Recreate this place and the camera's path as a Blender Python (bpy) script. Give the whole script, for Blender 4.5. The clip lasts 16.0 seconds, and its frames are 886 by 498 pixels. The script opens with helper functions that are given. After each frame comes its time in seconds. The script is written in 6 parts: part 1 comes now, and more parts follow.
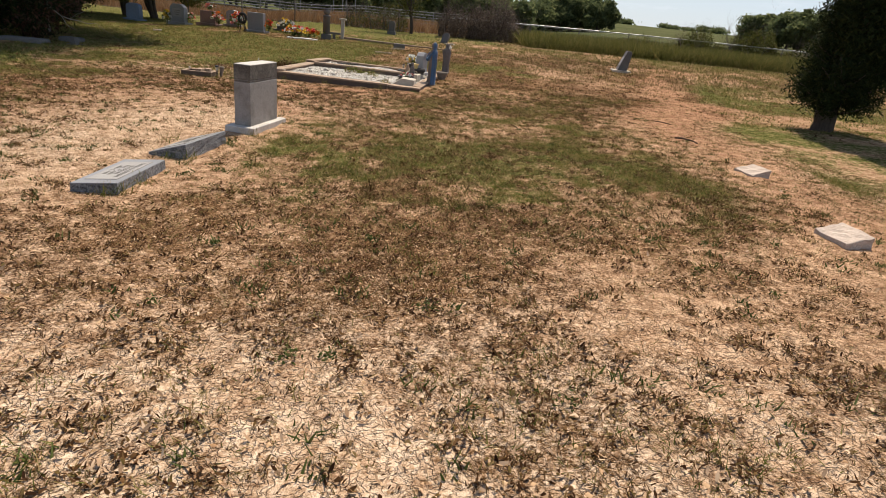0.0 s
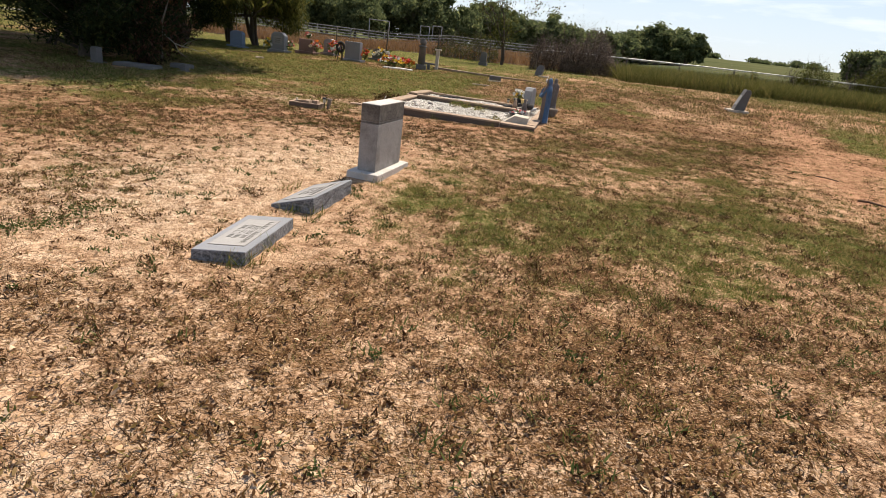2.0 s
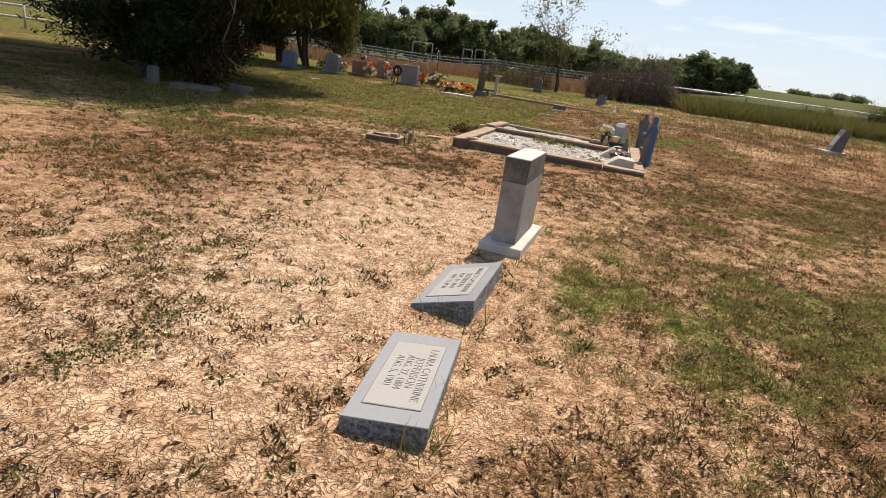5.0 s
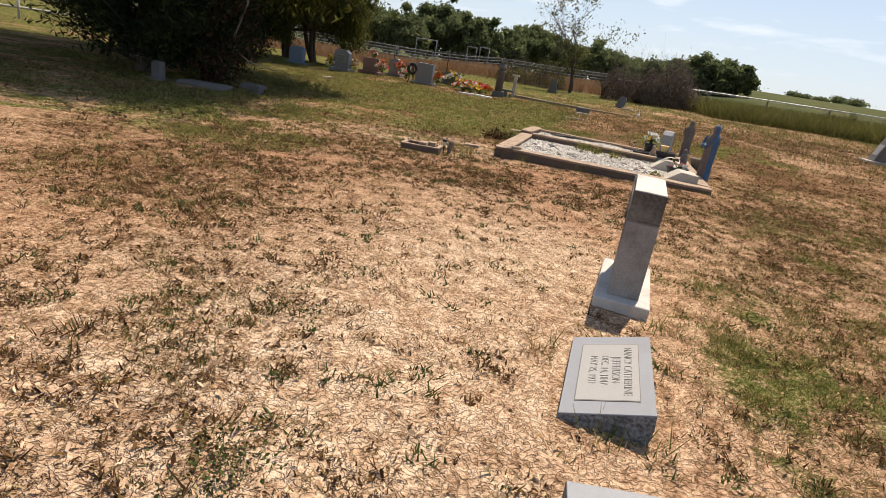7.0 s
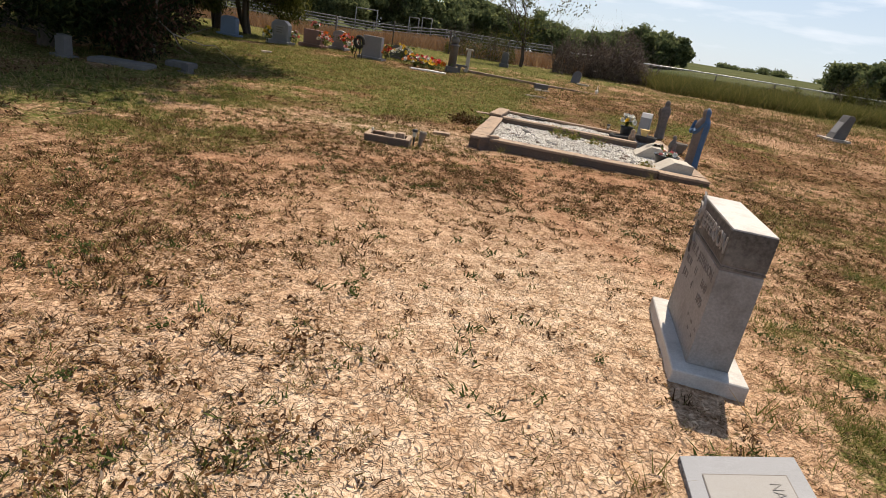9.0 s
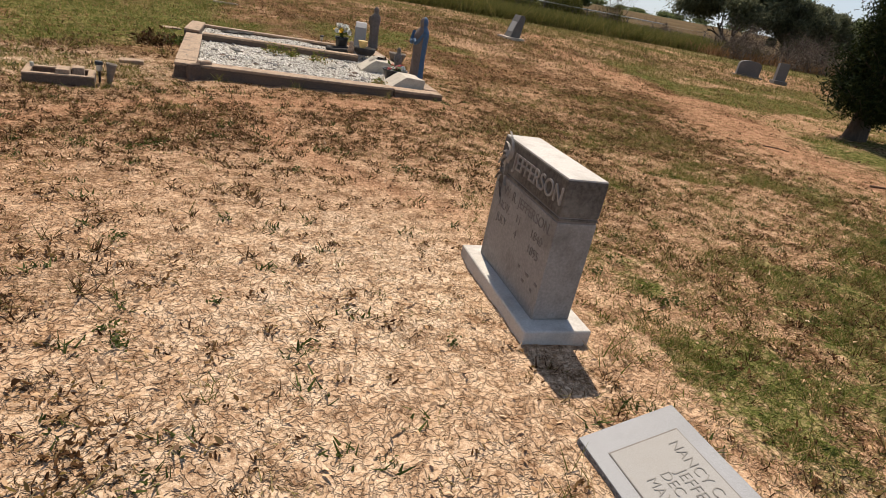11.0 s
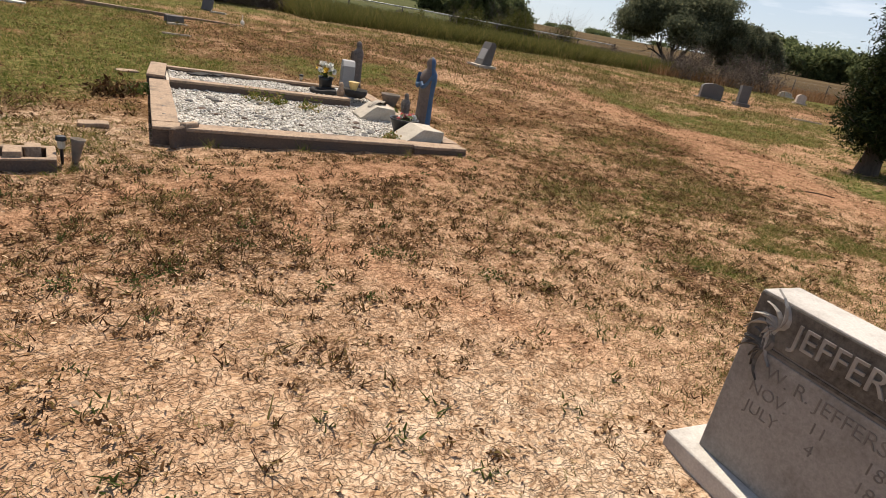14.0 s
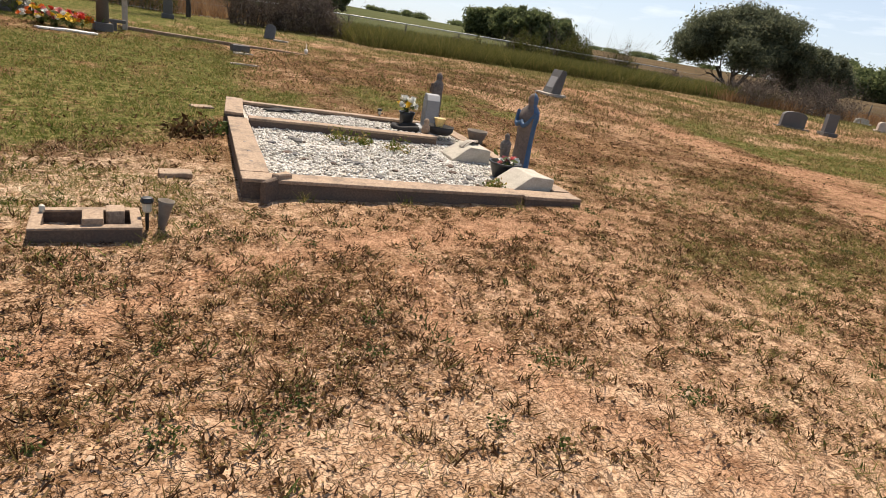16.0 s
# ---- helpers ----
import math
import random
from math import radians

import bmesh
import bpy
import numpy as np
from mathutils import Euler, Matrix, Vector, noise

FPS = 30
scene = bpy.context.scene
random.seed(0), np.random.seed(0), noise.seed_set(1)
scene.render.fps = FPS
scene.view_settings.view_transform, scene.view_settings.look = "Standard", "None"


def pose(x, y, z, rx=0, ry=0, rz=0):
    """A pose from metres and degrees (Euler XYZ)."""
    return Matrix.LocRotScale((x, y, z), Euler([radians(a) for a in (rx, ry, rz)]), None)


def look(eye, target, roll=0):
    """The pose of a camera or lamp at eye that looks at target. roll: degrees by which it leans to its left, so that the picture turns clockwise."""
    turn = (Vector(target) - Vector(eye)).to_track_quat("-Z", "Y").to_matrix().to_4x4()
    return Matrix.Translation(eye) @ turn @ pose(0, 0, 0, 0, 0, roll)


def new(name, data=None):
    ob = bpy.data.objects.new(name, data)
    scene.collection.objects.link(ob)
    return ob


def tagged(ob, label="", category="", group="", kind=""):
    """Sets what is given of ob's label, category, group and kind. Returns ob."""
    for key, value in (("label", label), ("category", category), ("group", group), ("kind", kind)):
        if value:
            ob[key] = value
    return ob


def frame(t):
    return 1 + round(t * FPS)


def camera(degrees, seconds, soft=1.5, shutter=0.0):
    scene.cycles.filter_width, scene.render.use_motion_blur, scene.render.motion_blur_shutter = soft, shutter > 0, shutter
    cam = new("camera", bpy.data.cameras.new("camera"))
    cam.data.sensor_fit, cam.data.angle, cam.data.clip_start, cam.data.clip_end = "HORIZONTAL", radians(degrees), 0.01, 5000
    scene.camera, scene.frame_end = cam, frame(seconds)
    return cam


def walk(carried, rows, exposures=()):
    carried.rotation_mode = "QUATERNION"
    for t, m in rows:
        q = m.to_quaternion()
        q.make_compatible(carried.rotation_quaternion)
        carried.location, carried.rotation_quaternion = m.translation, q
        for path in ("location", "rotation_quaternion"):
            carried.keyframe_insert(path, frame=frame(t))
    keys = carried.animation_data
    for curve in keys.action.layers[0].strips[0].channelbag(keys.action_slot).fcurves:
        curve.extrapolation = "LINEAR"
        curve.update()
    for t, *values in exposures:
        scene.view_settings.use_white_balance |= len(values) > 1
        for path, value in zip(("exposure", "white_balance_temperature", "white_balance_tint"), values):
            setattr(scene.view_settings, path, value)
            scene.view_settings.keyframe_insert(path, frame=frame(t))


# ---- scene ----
cam = camera(75.2, 16.0, soft=0.75)
METRES, EYE, TILT, LEAN, TURN = 10.0, 1.57, -21.7, -6.0, 0.0
ROWS = [
    (0.0, 0.0, 0.0, 0.0, 0.0, -0.0, -0.0),
    (0.5, -0.0175, 0.0273, 0.0131, 1.73, 0.82, -0.83),
    (1.0, -0.0388, 0.0465, 0.0252, 3.33, 1.4, -1.66),
    (1.5, -0.0634, 0.0687, 0.0371, 5.09, 1.88, -2.71),
    (2.0, -0.0872, 0.0968, 0.0468, 6.4, 2.38, -3.57),
    (2.5, -0.1142, 0.1144, 0.0581, 7.34, 2.86, -4.14),
    (3.0, -0.1403, 0.1333, 0.0683, 8.08, 3.45, -4.65),
    (3.5, -0.1579, 0.1624, 0.0819, 8.32, 3.86, -5.06),
    (6.0, -0.2698, 0.2625, 0.1226, 8.85, 4.16, -6.59),
    (6.5, -0.2922, 0.2906, 0.1341, 8.76, 4.16, -6.77),
    (7.0, -0.3158, 0.3126, 0.1465, 8.22, 3.94, -6.71),
    (7.5, -0.3409, 0.3277, 0.1557, 7.64, 3.93, -6.57),
    (8.0, -0.356, 0.3601, 0.1677, 7.45, 3.57, -6.64),
    (10.5, -0.4062, 0.4689, 0.223, -17.31, -4.38, 2.71),
    (11.0, -0.4148, 0.4852, 0.2301, -25.16, -7.06, 4.69),
    (11.5, -0.4134, 0.5173, 0.2401, -27.15, -7.7, 5.2),
    (12.0, -0.4075, 0.5386, 0.2513, -32.9, -9.06, 6.92),
    (12.5, -0.4153, 0.5611, 0.2634, -35.15, -8.8, 7.47),
    (13.0, -0.4277, 0.5892, 0.2783, -33.82, -7.79, 7.08),
    (13.5, -0.4424, 0.6202, 0.2929, -32.14, -6.81, 6.81),
    (14.0, -0.4515, 0.6422, 0.3034, -31.13, -6.13, 6.7),
    (14.5, -0.4598, 0.6688, 0.3161, -29.89, -5.18, 6.39),
    (15.0, -0.4624, 0.7026, 0.3251, -28.33, -4.57, 5.93),
    (15.5, -0.4616, 0.7281, 0.3362, -27.66, -4.25, 5.89),
    (16.0, -0.4678, 0.7556, 0.3473, -27.18, -3.59, 5.99),
]
walk(cam, [(t, pose(0, 0, EYE, TILT, LEAN, TURN) @ pose(METRES * x, METRES * y, METRES * z, 90 + pitch, roll, yaw)) for t, x, y, z, yaw, pitch, roll in ROWS],
     [(0.0, -0.12), (1.0, 0.0), (2.5, 0.10), (3.5, 0.10), (6.0, -0.02), (8.0, -0.02), (10.5, -0.20), (12.5, -0.20), (13.0, -0.16), (14.5, -0.06), (16.0, 0.08)])

# ---------------------------------------------------------------- world and sun
SUN_AZ, SUN_EL = 19.0, 57.0
sun_dir = Vector((math.sin(radians(SUN_AZ)) * math.cos(radians(SUN_EL)), math.cos(radians(SUN_AZ)) * math.cos(radians(SUN_EL)), math.sin(radians(SUN_EL))))
sun = new("sun", bpy.data.lights.new("sun", "SUN"))
sun.data.energy, sun.data.angle, sun.data.color = 6.8, radians(0.53), (1.0, 0.872, 0.715)
sun.matrix_world = look(sun_dir * 60, (0, 0, 0))

world = bpy.data.worlds.new("sky")
scene.world = world
world.use_nodes = True
wn, wl = world.node_tree.nodes, world.node_tree.links
wn.clear()
w_out = wn.new("ShaderNodeOutputWorld")
w_bg = wn.new("ShaderNodeBackground")
w_sky = wn.new("ShaderNodeTexSky")
w_sky.sky_type = "NISHITA"
w_sky.sun_disc = False
w_sky.sun_elevation, w_sky.sun_rotation = radians(SUN_EL), radians(SUN_AZ)
w_sky.air_density, w_sky.dust_density, w_sky.ozone_density = 1.0, 0.5, 4.0
w_bg.inputs["Strength"].default_value = 0.115
# small fair-weather clouds
w_co = wn.new("ShaderNodeTexCoord")
w_map = wn.new("ShaderNodeMapping")
w_map.inputs["Scale"].default_value = (5.0, 5.0, 26.0)
w_noise = wn.new("ShaderNodeTexNoise")
w_noise.inputs["Scale"].default_value = 1.6
w_noise.inputs["Detail"].default_value = 5.0
w_ramp = wn.new("ShaderNodeValToRGB")
w_ramp.color_ramp.elements[0].position, w_ramp.color_ramp.elements[1].position = 0.55, 0.80
w_mix = wn.new("ShaderNodeMixRGB")
w_mix.inputs[2].default_value = (11.5, 11.8, 12.2, 1)
wl.new(w_co.outputs["Generated"], w_map.inputs["Vector"])
wl.new(w_map.outputs["Vector"], w_noise.inputs["Vector"])
wl.new(w_noise.outputs["Fac"], w_ramp.inputs["Fac"])
wl.new(w_ramp.outputs["Color"], w_mix.inputs["Fac"])
wl.new(w_sky.outputs["Color"], w_mix.inputs[1])
# pale haze thinning upwards from the horizon
w_sep = wn.new("ShaderNodeSeparateXYZ")
w_fall = wn.new("ShaderNodeMapRange")
for sock, v in zip(("From Min", "From Max", "To Min", "To Max"), (0.0, 0.42, 0.75, 0.12)):
    w_fall.inputs[sock].default_value = v
w_haze = wn.new("ShaderNodeMixRGB")
w_haze.inputs[2].default_value = (7.0, 7.5, 8.3, 1)
wl.new(w_co.outputs["Generated"], w_sep.inputs[0])
wl.new(w_sep.outputs["Z"], w_fall.inputs["Value"])
wl.new(w_fall.outputs["Result"], w_haze.inputs["Fac"])
wl.new(w_mix.outputs["Color"], w_haze.inputs[1])
wl.new(w_haze.outputs["Color"], w_bg.inputs["Color"])
wl.new(w_bg.outputs["Background"], w_out.inputs["Surface"])

# ---------------------------------------------------------------- materials
def nodes_of(name):
    m = bpy.data.materials.new(name)
    m.use_nodes = True
    nt = m.node_tree
    return m, nt, nt.nodes["Principled BSDF"]


def lin(nt, a, b):
    nt.links.new(a, b)


def noise_tex(nt, scale, detail=4.0, rough=0.6, vec=None):
    n = nt.nodes.new("ShaderNodeTexNoise")
    n.inputs["Scale"].default_value, n.inputs["Detail"].default_value, n.inputs["Roughness"].default_value = scale, detail, rough
    if vec is not None:
        lin(nt, vec, n.inputs["Vector"])
    return n.outputs["Fac"]


def ramp(nt, fac, stops):
    r = nt.nodes.new("ShaderNodeValToRGB")
    els = r.color_ramp.elements
    while len(els) < len(stops):
        els.new(0.5)
    for e, (p, c) in zip(els, stops):
        e.position = p
        e.color = (*c, 1) if len(c) == 3 else c
    lin(nt, fac, r.inputs["Fac"])
    return r.outputs["Color"]


def mixc(nt, fac, a, b, mode="MIX"):
    n = nt.nodes.new("ShaderNodeMixRGB")
    n.blend_type = mode
    for sock, v in zip(n.inputs, (fac, a, b)):
        if isinstance(v, (int, float)):
            sock.default_value = v
        elif isinstance(v, tuple):
            sock.default_value = (*v, 1)
        else:
            lin(nt, v, sock)
    return n.outputs["Color"]


def bump(nt, bsdf, height, strength, dist):
    b = nt.nodes.new("ShaderNodeBump")
    b.inputs["Strength"].default_value, b.inputs["Distance"].default_value = strength, dist
    lin(nt, height, b.inputs["Height"])
    lin(nt, b.outputs["Normal"], bsdf.inputs["Normal"])


def stone(name, light, dark, grain=140.0, stain=3.0, stain_color=(0.08, 0.075, 0.065), stain_amount=0.45, rough=0.85, relief=0.25):
    """Grained stone or concrete: fine speckle, blotches, streaks of grime."""
    m, nt, b = nodes_of(name)
    co = nt.nodes.new("ShaderNodeTexCoord").outputs["Object"]
    fine = noise_tex(nt, grain, 3, 0.7, co)
    col = ramp(nt, fine, [(0.3, dark), (0.7, light)])
    big = noise_tex(nt, stain, 6, 0.65, co)
    mask = ramp(nt, big, [(0.48, (0, 0, 0)), (0.72, (1, 1, 1))])
    f = nt.nodes.new("ShaderNodeMath")
    f.operation = "MULTIPLY"
    f.inputs[1].default_value = stain_amount
    lin(nt, mask, f.inputs[0])
    col = mixc(nt, f.outputs[0], col, stain_color)
    lin(nt, col, b.inputs["Base Color"])
    b.inputs["Roughness"].default_value = rough
    bump(nt, b, fine, relief, 0.004)
    return m


def plain(name, color, rough=0.7, metal=0.0, var=0.25, scale=12.0):
    m, nt, b = nodes_of(name)
    co = nt.nodes.new("ShaderNodeTexCoord").outputs["Object"]
    n = noise_tex(nt, scale, 5, 0.6, co)
    a = tuple(max(0.0, c * (1 - var)) for c in color)
    z = tuple(min(1.0, c * (1 + var)) for c in color)
    lin(nt, ramp(nt, n, [(0.3, a), (0.7, z)]), b.inputs["Base Color"])
    b.inputs["Roughness"].default_value, b.inputs["Metallic"].default_value = rough, metal
    return m


def leafy(name, stops, translucent=0.3, rough=0.6):
    """Leaves: each island takes its own tone from the ramp."""
    m, nt, b = nodes_of(name)
    geo = nt.nodes.new("ShaderNodeNewGeometry")
    col = ramp(nt, geo.outputs["Random Per Island"], stops)
    lin(nt, col, b.inputs["Base Color"])
    b.inputs["Roughness"].default_value = rough
    b.inputs["Specular IOR Level"].default_value = 0.06
    if translucent:
        tr = nt.nodes.new("ShaderNodeBsdfTranslucent")
        lin(nt, col, tr.inputs["Color"])
        mx = nt.nodes.new("ShaderNodeMixShader")
        mx.inputs[0].default_value = translucent
        lin(nt, b.outputs[0], mx.inputs[1])
        lin(nt, tr.outputs[0], mx.inputs[2])
        lin(nt, mx.outputs[0], nt.nodes["Material Output"].inputs["Surface"])
    return m


def bark(name, color):
    m, nt, b = nodes_of(name)
    co = nt.nodes.new("ShaderNodeTexCoord").outputs["Object"]
    mp = nt.nodes.new("ShaderNodeMapping")
    mp.inputs["Scale"].default_value = (14, 14, 2.5)
    lin(nt, co, mp.inputs["Vector"])
    n = noise_tex(nt, 2.0, 6, 0.7, mp.outputs["Vector"])
    lin(nt, ramp(nt, n, [(0.3, tuple(c * 0.45 for c in color)), (0.7, color)]), b.inputs["Base Color"])
    b.inputs["Roughness"].default_value = 0.95
    bump(nt, b, n, 0.8, 0.03)
    return m


def ground_material():
    """Sandy crust with matted litter; the layer 'cover' holds turf, red soil, pale sand and litter, 'field' the far pasture."""
    m, nt, b = nodes_of("dry_sandy_soil")
    co = nt.nodes.new("ShaderNodeTexCoord").outputs["Object"]

    def arith(op, a, c, clamp=False):
        n = nt.nodes.new("ShaderNodeMath")
        n.operation, n.use_clamp = op, clamp
        for sock, v in zip(n.inputs, (a, c)):
            if isinstance(v, (int, float)):
                sock.default_value = v
            else:
                lin(nt, v, sock)
        return n.outputs[0]

    def layer(name):
        at = nt.nodes.new("ShaderNodeAttribute")
        at.attribute_name = name
        sep = nt.nodes.new("ShaderNodeSeparateColor")
        lin(nt, at.outputs["Color"], sep.inputs["Color"])
        return [*sep.outputs[:3], at.outputs["Alpha"]]

    def crust(scale, vec):
        v = nt.nodes.new("ShaderNodeTexVoronoi")
        v.feature = "DISTANCE_TO_EDGE"
        v.inputs["Scale"].default_value = scale
        lin(nt, vec, v.inputs["Vector"])
        return v.outputs["Distance"]

    g, r, p, litter = layer("cover")
    field, brown = layer("field")[:2]
    # warped coordinates, so that the crust breaks into uneven plates
    wn_ = nt.nodes.new("ShaderNodeTexNoise")
    wn_.inputs["Scale"].default_value, wn_.inputs["Detail"].default_value = 9.0, 4.0
    lin(nt, co, wn_.inputs["Vector"])
    warp = nt.nodes.new("ShaderNodeVectorMath")
    warp.operation = "MULTIPLY_ADD"
    lin(nt, wn_.outputs["Color"], warp.inputs[0])
    warp.inputs[1].default_value = (0.30, 0.30, 0.30)
    lin(nt, co, warp.inputs[2])
    plates = crust(19.0, warp.outputs["Vector"])
    flakes = crust(47.0, warp.outputs["Vector"])
    n1 = noise_tex(nt, 0.9, 6, 0.65, co)
    n2 = noise_tex(nt, 7.0, 6, 0.7, co)
    n3 = noise_tex(nt, 60.0, 4, 0.7, co)
    n5 = mixc(nt, 0.5, n2, noise_tex(nt, 42.0, 5, 0.75, co))
    soil = ramp(nt, n5, [(0.41, (0.23, 0.13, 0.072)), (0.49, (0.45, 0.275, 0.162)), (0.58, (0.70, 0.475, 0.30))])
    pale = ramp(nt, n5, [(0.40, (0.28, 0.165, 0.095)), (0.48, (0.56, 0.388, 0.25)), (0.57, (0.80, 0.612, 0.44))])
    red = ramp(nt, n5, [(0.41, (0.24, 0.122, 0.066)), (0.58, (0.60, 0.355, 0.215))])
    col = mixc(nt, r, mixc(nt, p, soil, pale), red)
    # dark gaps between the plates, here wide and there closed
    gap = ramp(nt, plates, [(0.0, (1, 1, 1)), (0.055, (0, 0, 0))])
    gap2 = ramp(nt, flakes, [(0.0, (1, 1, 1)), (0.09, (0, 0, 0))])
    worn = ramp(nt, noise_tex(nt, 5.0, 5, 0.7, co), [(0.48, (0, 0, 0)), (0.58, (1, 1, 1))])
    fissure = mixc(nt, 1.0, mixc(nt, 0.5, gap, gap2), worn, "MULTIPLY")
    col = mixc(nt, arith("MULTIPLY", fissure, 0.40), col, (0.15, 0.088, 0.05))
    # matted dry litter lying in drifts
    drift = arith("ADD", arith("MULTIPLY", noise_tex(nt, 8.0, 8, 0.75, co), 0.45), arith("MULTIPLY", noise_tex(nt, 34.0, 6, 0.8, co), 0.55))
    lf = arith("ADD", arith("MULTIPLY", arith("SUBTRACT", drift, 0.5), 11.0), arith("MULTIPLY", arith("SUBTRACT", litter, 0.42), 2.2), True)
    lf = arith("MULTIPLY", lf, ramp(nt, noise_tex(nt, 75.0, 4, 0.75, co), [(0.40, (0.25, 0.25, 0.25)), (0.50, (1, 1, 1))]))
    lcol = ramp(nt, mixc(nt, 0.5, n1, n3), [(0.40, (0.046, 0.022, 0.010)), (0.5, (0.118, 0.062, 0.027)), (0.60, (0.245, 0.142, 0.066))])
    col = mixc(nt, lf, col, lcol)
    # green and straw turf where grass grows
    tuft = arith("MULTIPLY", arith("SUBTRACT", noise_tex(nt, 16.0, 6, 0.75, co), 0.5), 5.0)
    gm = arith("ADD", arith("SUBTRACT", arith("MULTIPLY", g, 2.4), 1.1), tuft, True)
    gcol = ramp(nt, n5, [(0.41, (0.036, 0.046, 0.011)), (0.49, (0.115, 0.128, 0.034)), (0.58, (0.30, 0.25, 0.105))])
    col = mixc(nt, gm, col, gcol)
    # pasture beyond the fence
    sward = ramp(nt, noise_tex(nt, 0.035, 8, 0.7, co), [(0.35, (0.070, 0.084, 0.038)), (0.65, (0.118, 0.118, 0.058))])
    stubble = ramp(nt, noise_tex(nt, 0.09, 8, 0.7, co), [(0.35, (0.085, 0.062, 0.038)), (0.65, (0.15, 0.11, 0.066))])
    col = mixc(nt, field, col, mixc(nt, brown, sward, stubble))
    lin(nt, col, b.inputs["Base Color"])
    b.inputs["Roughness"].default_value = 0.95
    b.inputs["Specular IOR Level"].default_value = 0.0
    h = mixc(nt, 0.5, noise_tex(nt, 26.0, 8, 0.72, co), noise_tex(nt, 85.0, 4, 0.7, co))
    h = mixc(nt, 0.40, h, ramp(nt, plates, [(0.0, (0, 0, 0)), (0.10, (1, 1, 1))]))
    bump(nt, b, h, 1.0, 0.030)
    return m


M_ground = ground_material()
M_granite = stone("grey_granite", (0.30, 0.31, 0.33), (0.20, 0.205, 0.22), 220, 2.6, (0.12, 0.12, 0.12), 0.25, 0.6, 0.12)
M_granite_rough = stone("rock_pitched_granite", (0.34, 0.35, 0.36), (0.035, 0.035, 0.038), 55, 9.0, (0.03, 0.03, 0.03), 0.6, 0.95, 1.0)
M_granite_panel = stone("steeled_granite_panel", (0.385, 0.372, 0.355), (0.29, 0.28, 0.265), 260, 4.0, (0.30, 0.27, 0.23), 0.25, 0.8, 0.15)
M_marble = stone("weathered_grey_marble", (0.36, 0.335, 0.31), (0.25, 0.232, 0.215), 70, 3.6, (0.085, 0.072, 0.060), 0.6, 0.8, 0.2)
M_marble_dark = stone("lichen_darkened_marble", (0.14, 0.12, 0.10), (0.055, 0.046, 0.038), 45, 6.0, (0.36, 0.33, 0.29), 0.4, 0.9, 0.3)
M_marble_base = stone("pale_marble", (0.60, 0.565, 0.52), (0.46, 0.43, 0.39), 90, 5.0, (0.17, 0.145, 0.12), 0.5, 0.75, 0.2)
M_letter = plain("shadowed_lettering", (0.19, 0.17, 0.155), 0.9)
M_letter_worn = plain("worn_plaque_lettering", (0.25, 0.235, 0.215), 0.9)
M_letter_raised = plain("raised_lettering", (0.33, 0.30, 0.265), 0.85)
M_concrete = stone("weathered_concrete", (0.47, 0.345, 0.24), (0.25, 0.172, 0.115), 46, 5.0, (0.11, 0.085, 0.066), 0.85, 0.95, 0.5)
# dark concrete; on kerb sides and planter walls it stands in for shade
M_concrete_dark = stone("dark_and_shaded_concrete", (0.165, 0.113, 0.080), (0.085, 0.058, 0.042), 60, 3.5, (0.07, 0.06, 0.055), 0.6, 0.95, 0.5)
M_white_stone = stone("chalky_white_marker", (0.56, 0.505, 0.42), (0.42, 0.37, 0.30), 70, 4.0, (0.22, 0.19, 0.14), 0.5, 0.9, 0.35)
M_grey_stone = stone("grey_headstone_granite", (0.32, 0.32, 0.32), (0.22, 0.22, 0.225), 120, 3.0, (0.12, 0.11, 0.10), 0.3, 0.6, 0.1)
M_blue_stone = stone("blue_grey_granite", (0.16, 0.22, 0.31), (0.10, 0.15, 0.22), 90, 3.0, (0.08, 0.1, 0.13), 0.3, 0.5, 0.1)
M_red_stone = stone("rose_granite", (0.30, 0.19, 0.155), (0.20, 0.12, 0.10), 110, 3.0, (0.12, 0.08, 0.07), 0.3, 0.6, 0.1)
M_dark_stone = stone("dark_weathered_or_shaded_stone", (0.17, 0.16, 0.15), (0.09, 0.085, 0.08), 60, 3.0, (0.30, 0.28, 0.24), 0.3, 0.9, 0.3)
M_tan_stone = stone("tan_sandstone_marker", (0.60, 0.50, 0.42), (0.44, 0.35, 0.28), 60, 6.0, (0.20, 0.16, 0.13), 0.5, 0.95, 0.5)
M_wood = bark("old_dark_wood", (0.16, 0.095, 0.06))
M_bark = bark("grey_brown_bark", (0.105, 0.08, 0.06))
M_bark_pale = bark("dead_silver_branch", (0.36, 0.31, 0.26))
M_pipe = plain("galvanised_pipe", (0.55, 0.55, 0.53), 0.45, 0.55, 0.15)
M_wire = plain("galvanised_wire", (0.22, 0.22, 0.215), 0.6, 0.5, 0.15)
M_corral = plain("dull_grey_pipe", (0.24, 0.235, 0.225), 0.8)
M_post = plain("rusty_steel_post", (0.10, 0.085, 0.07), 0.8, 0.3)
M_white_paint = plain("white_painted_pipe", (0.50, 0.47, 0.41), 0.6, 0, 0.08)
M_black_plastic = plain("black_plastic", (0.02, 0.02, 0.02), 0.4)
M_clear = plain("clouded_clear_plastic", (0.55, 0.52, 0.42), 0.35, 0, 0.1)
M_yellow = plain("faded_yellow_plastic", (0.68, 0.50, 0.20), 0.6)
M_white = plain("white_plastic", (0.78, 0.76, 0.70), 0.6, 0, 0.08)
M_terracotta = plain("grey_clay_pot", (0.20, 0.165, 0.13), 0.9)
M_cloth_dark = plain("dark_faded_cloth", (0.035, 0.032, 0.03), 0.95)

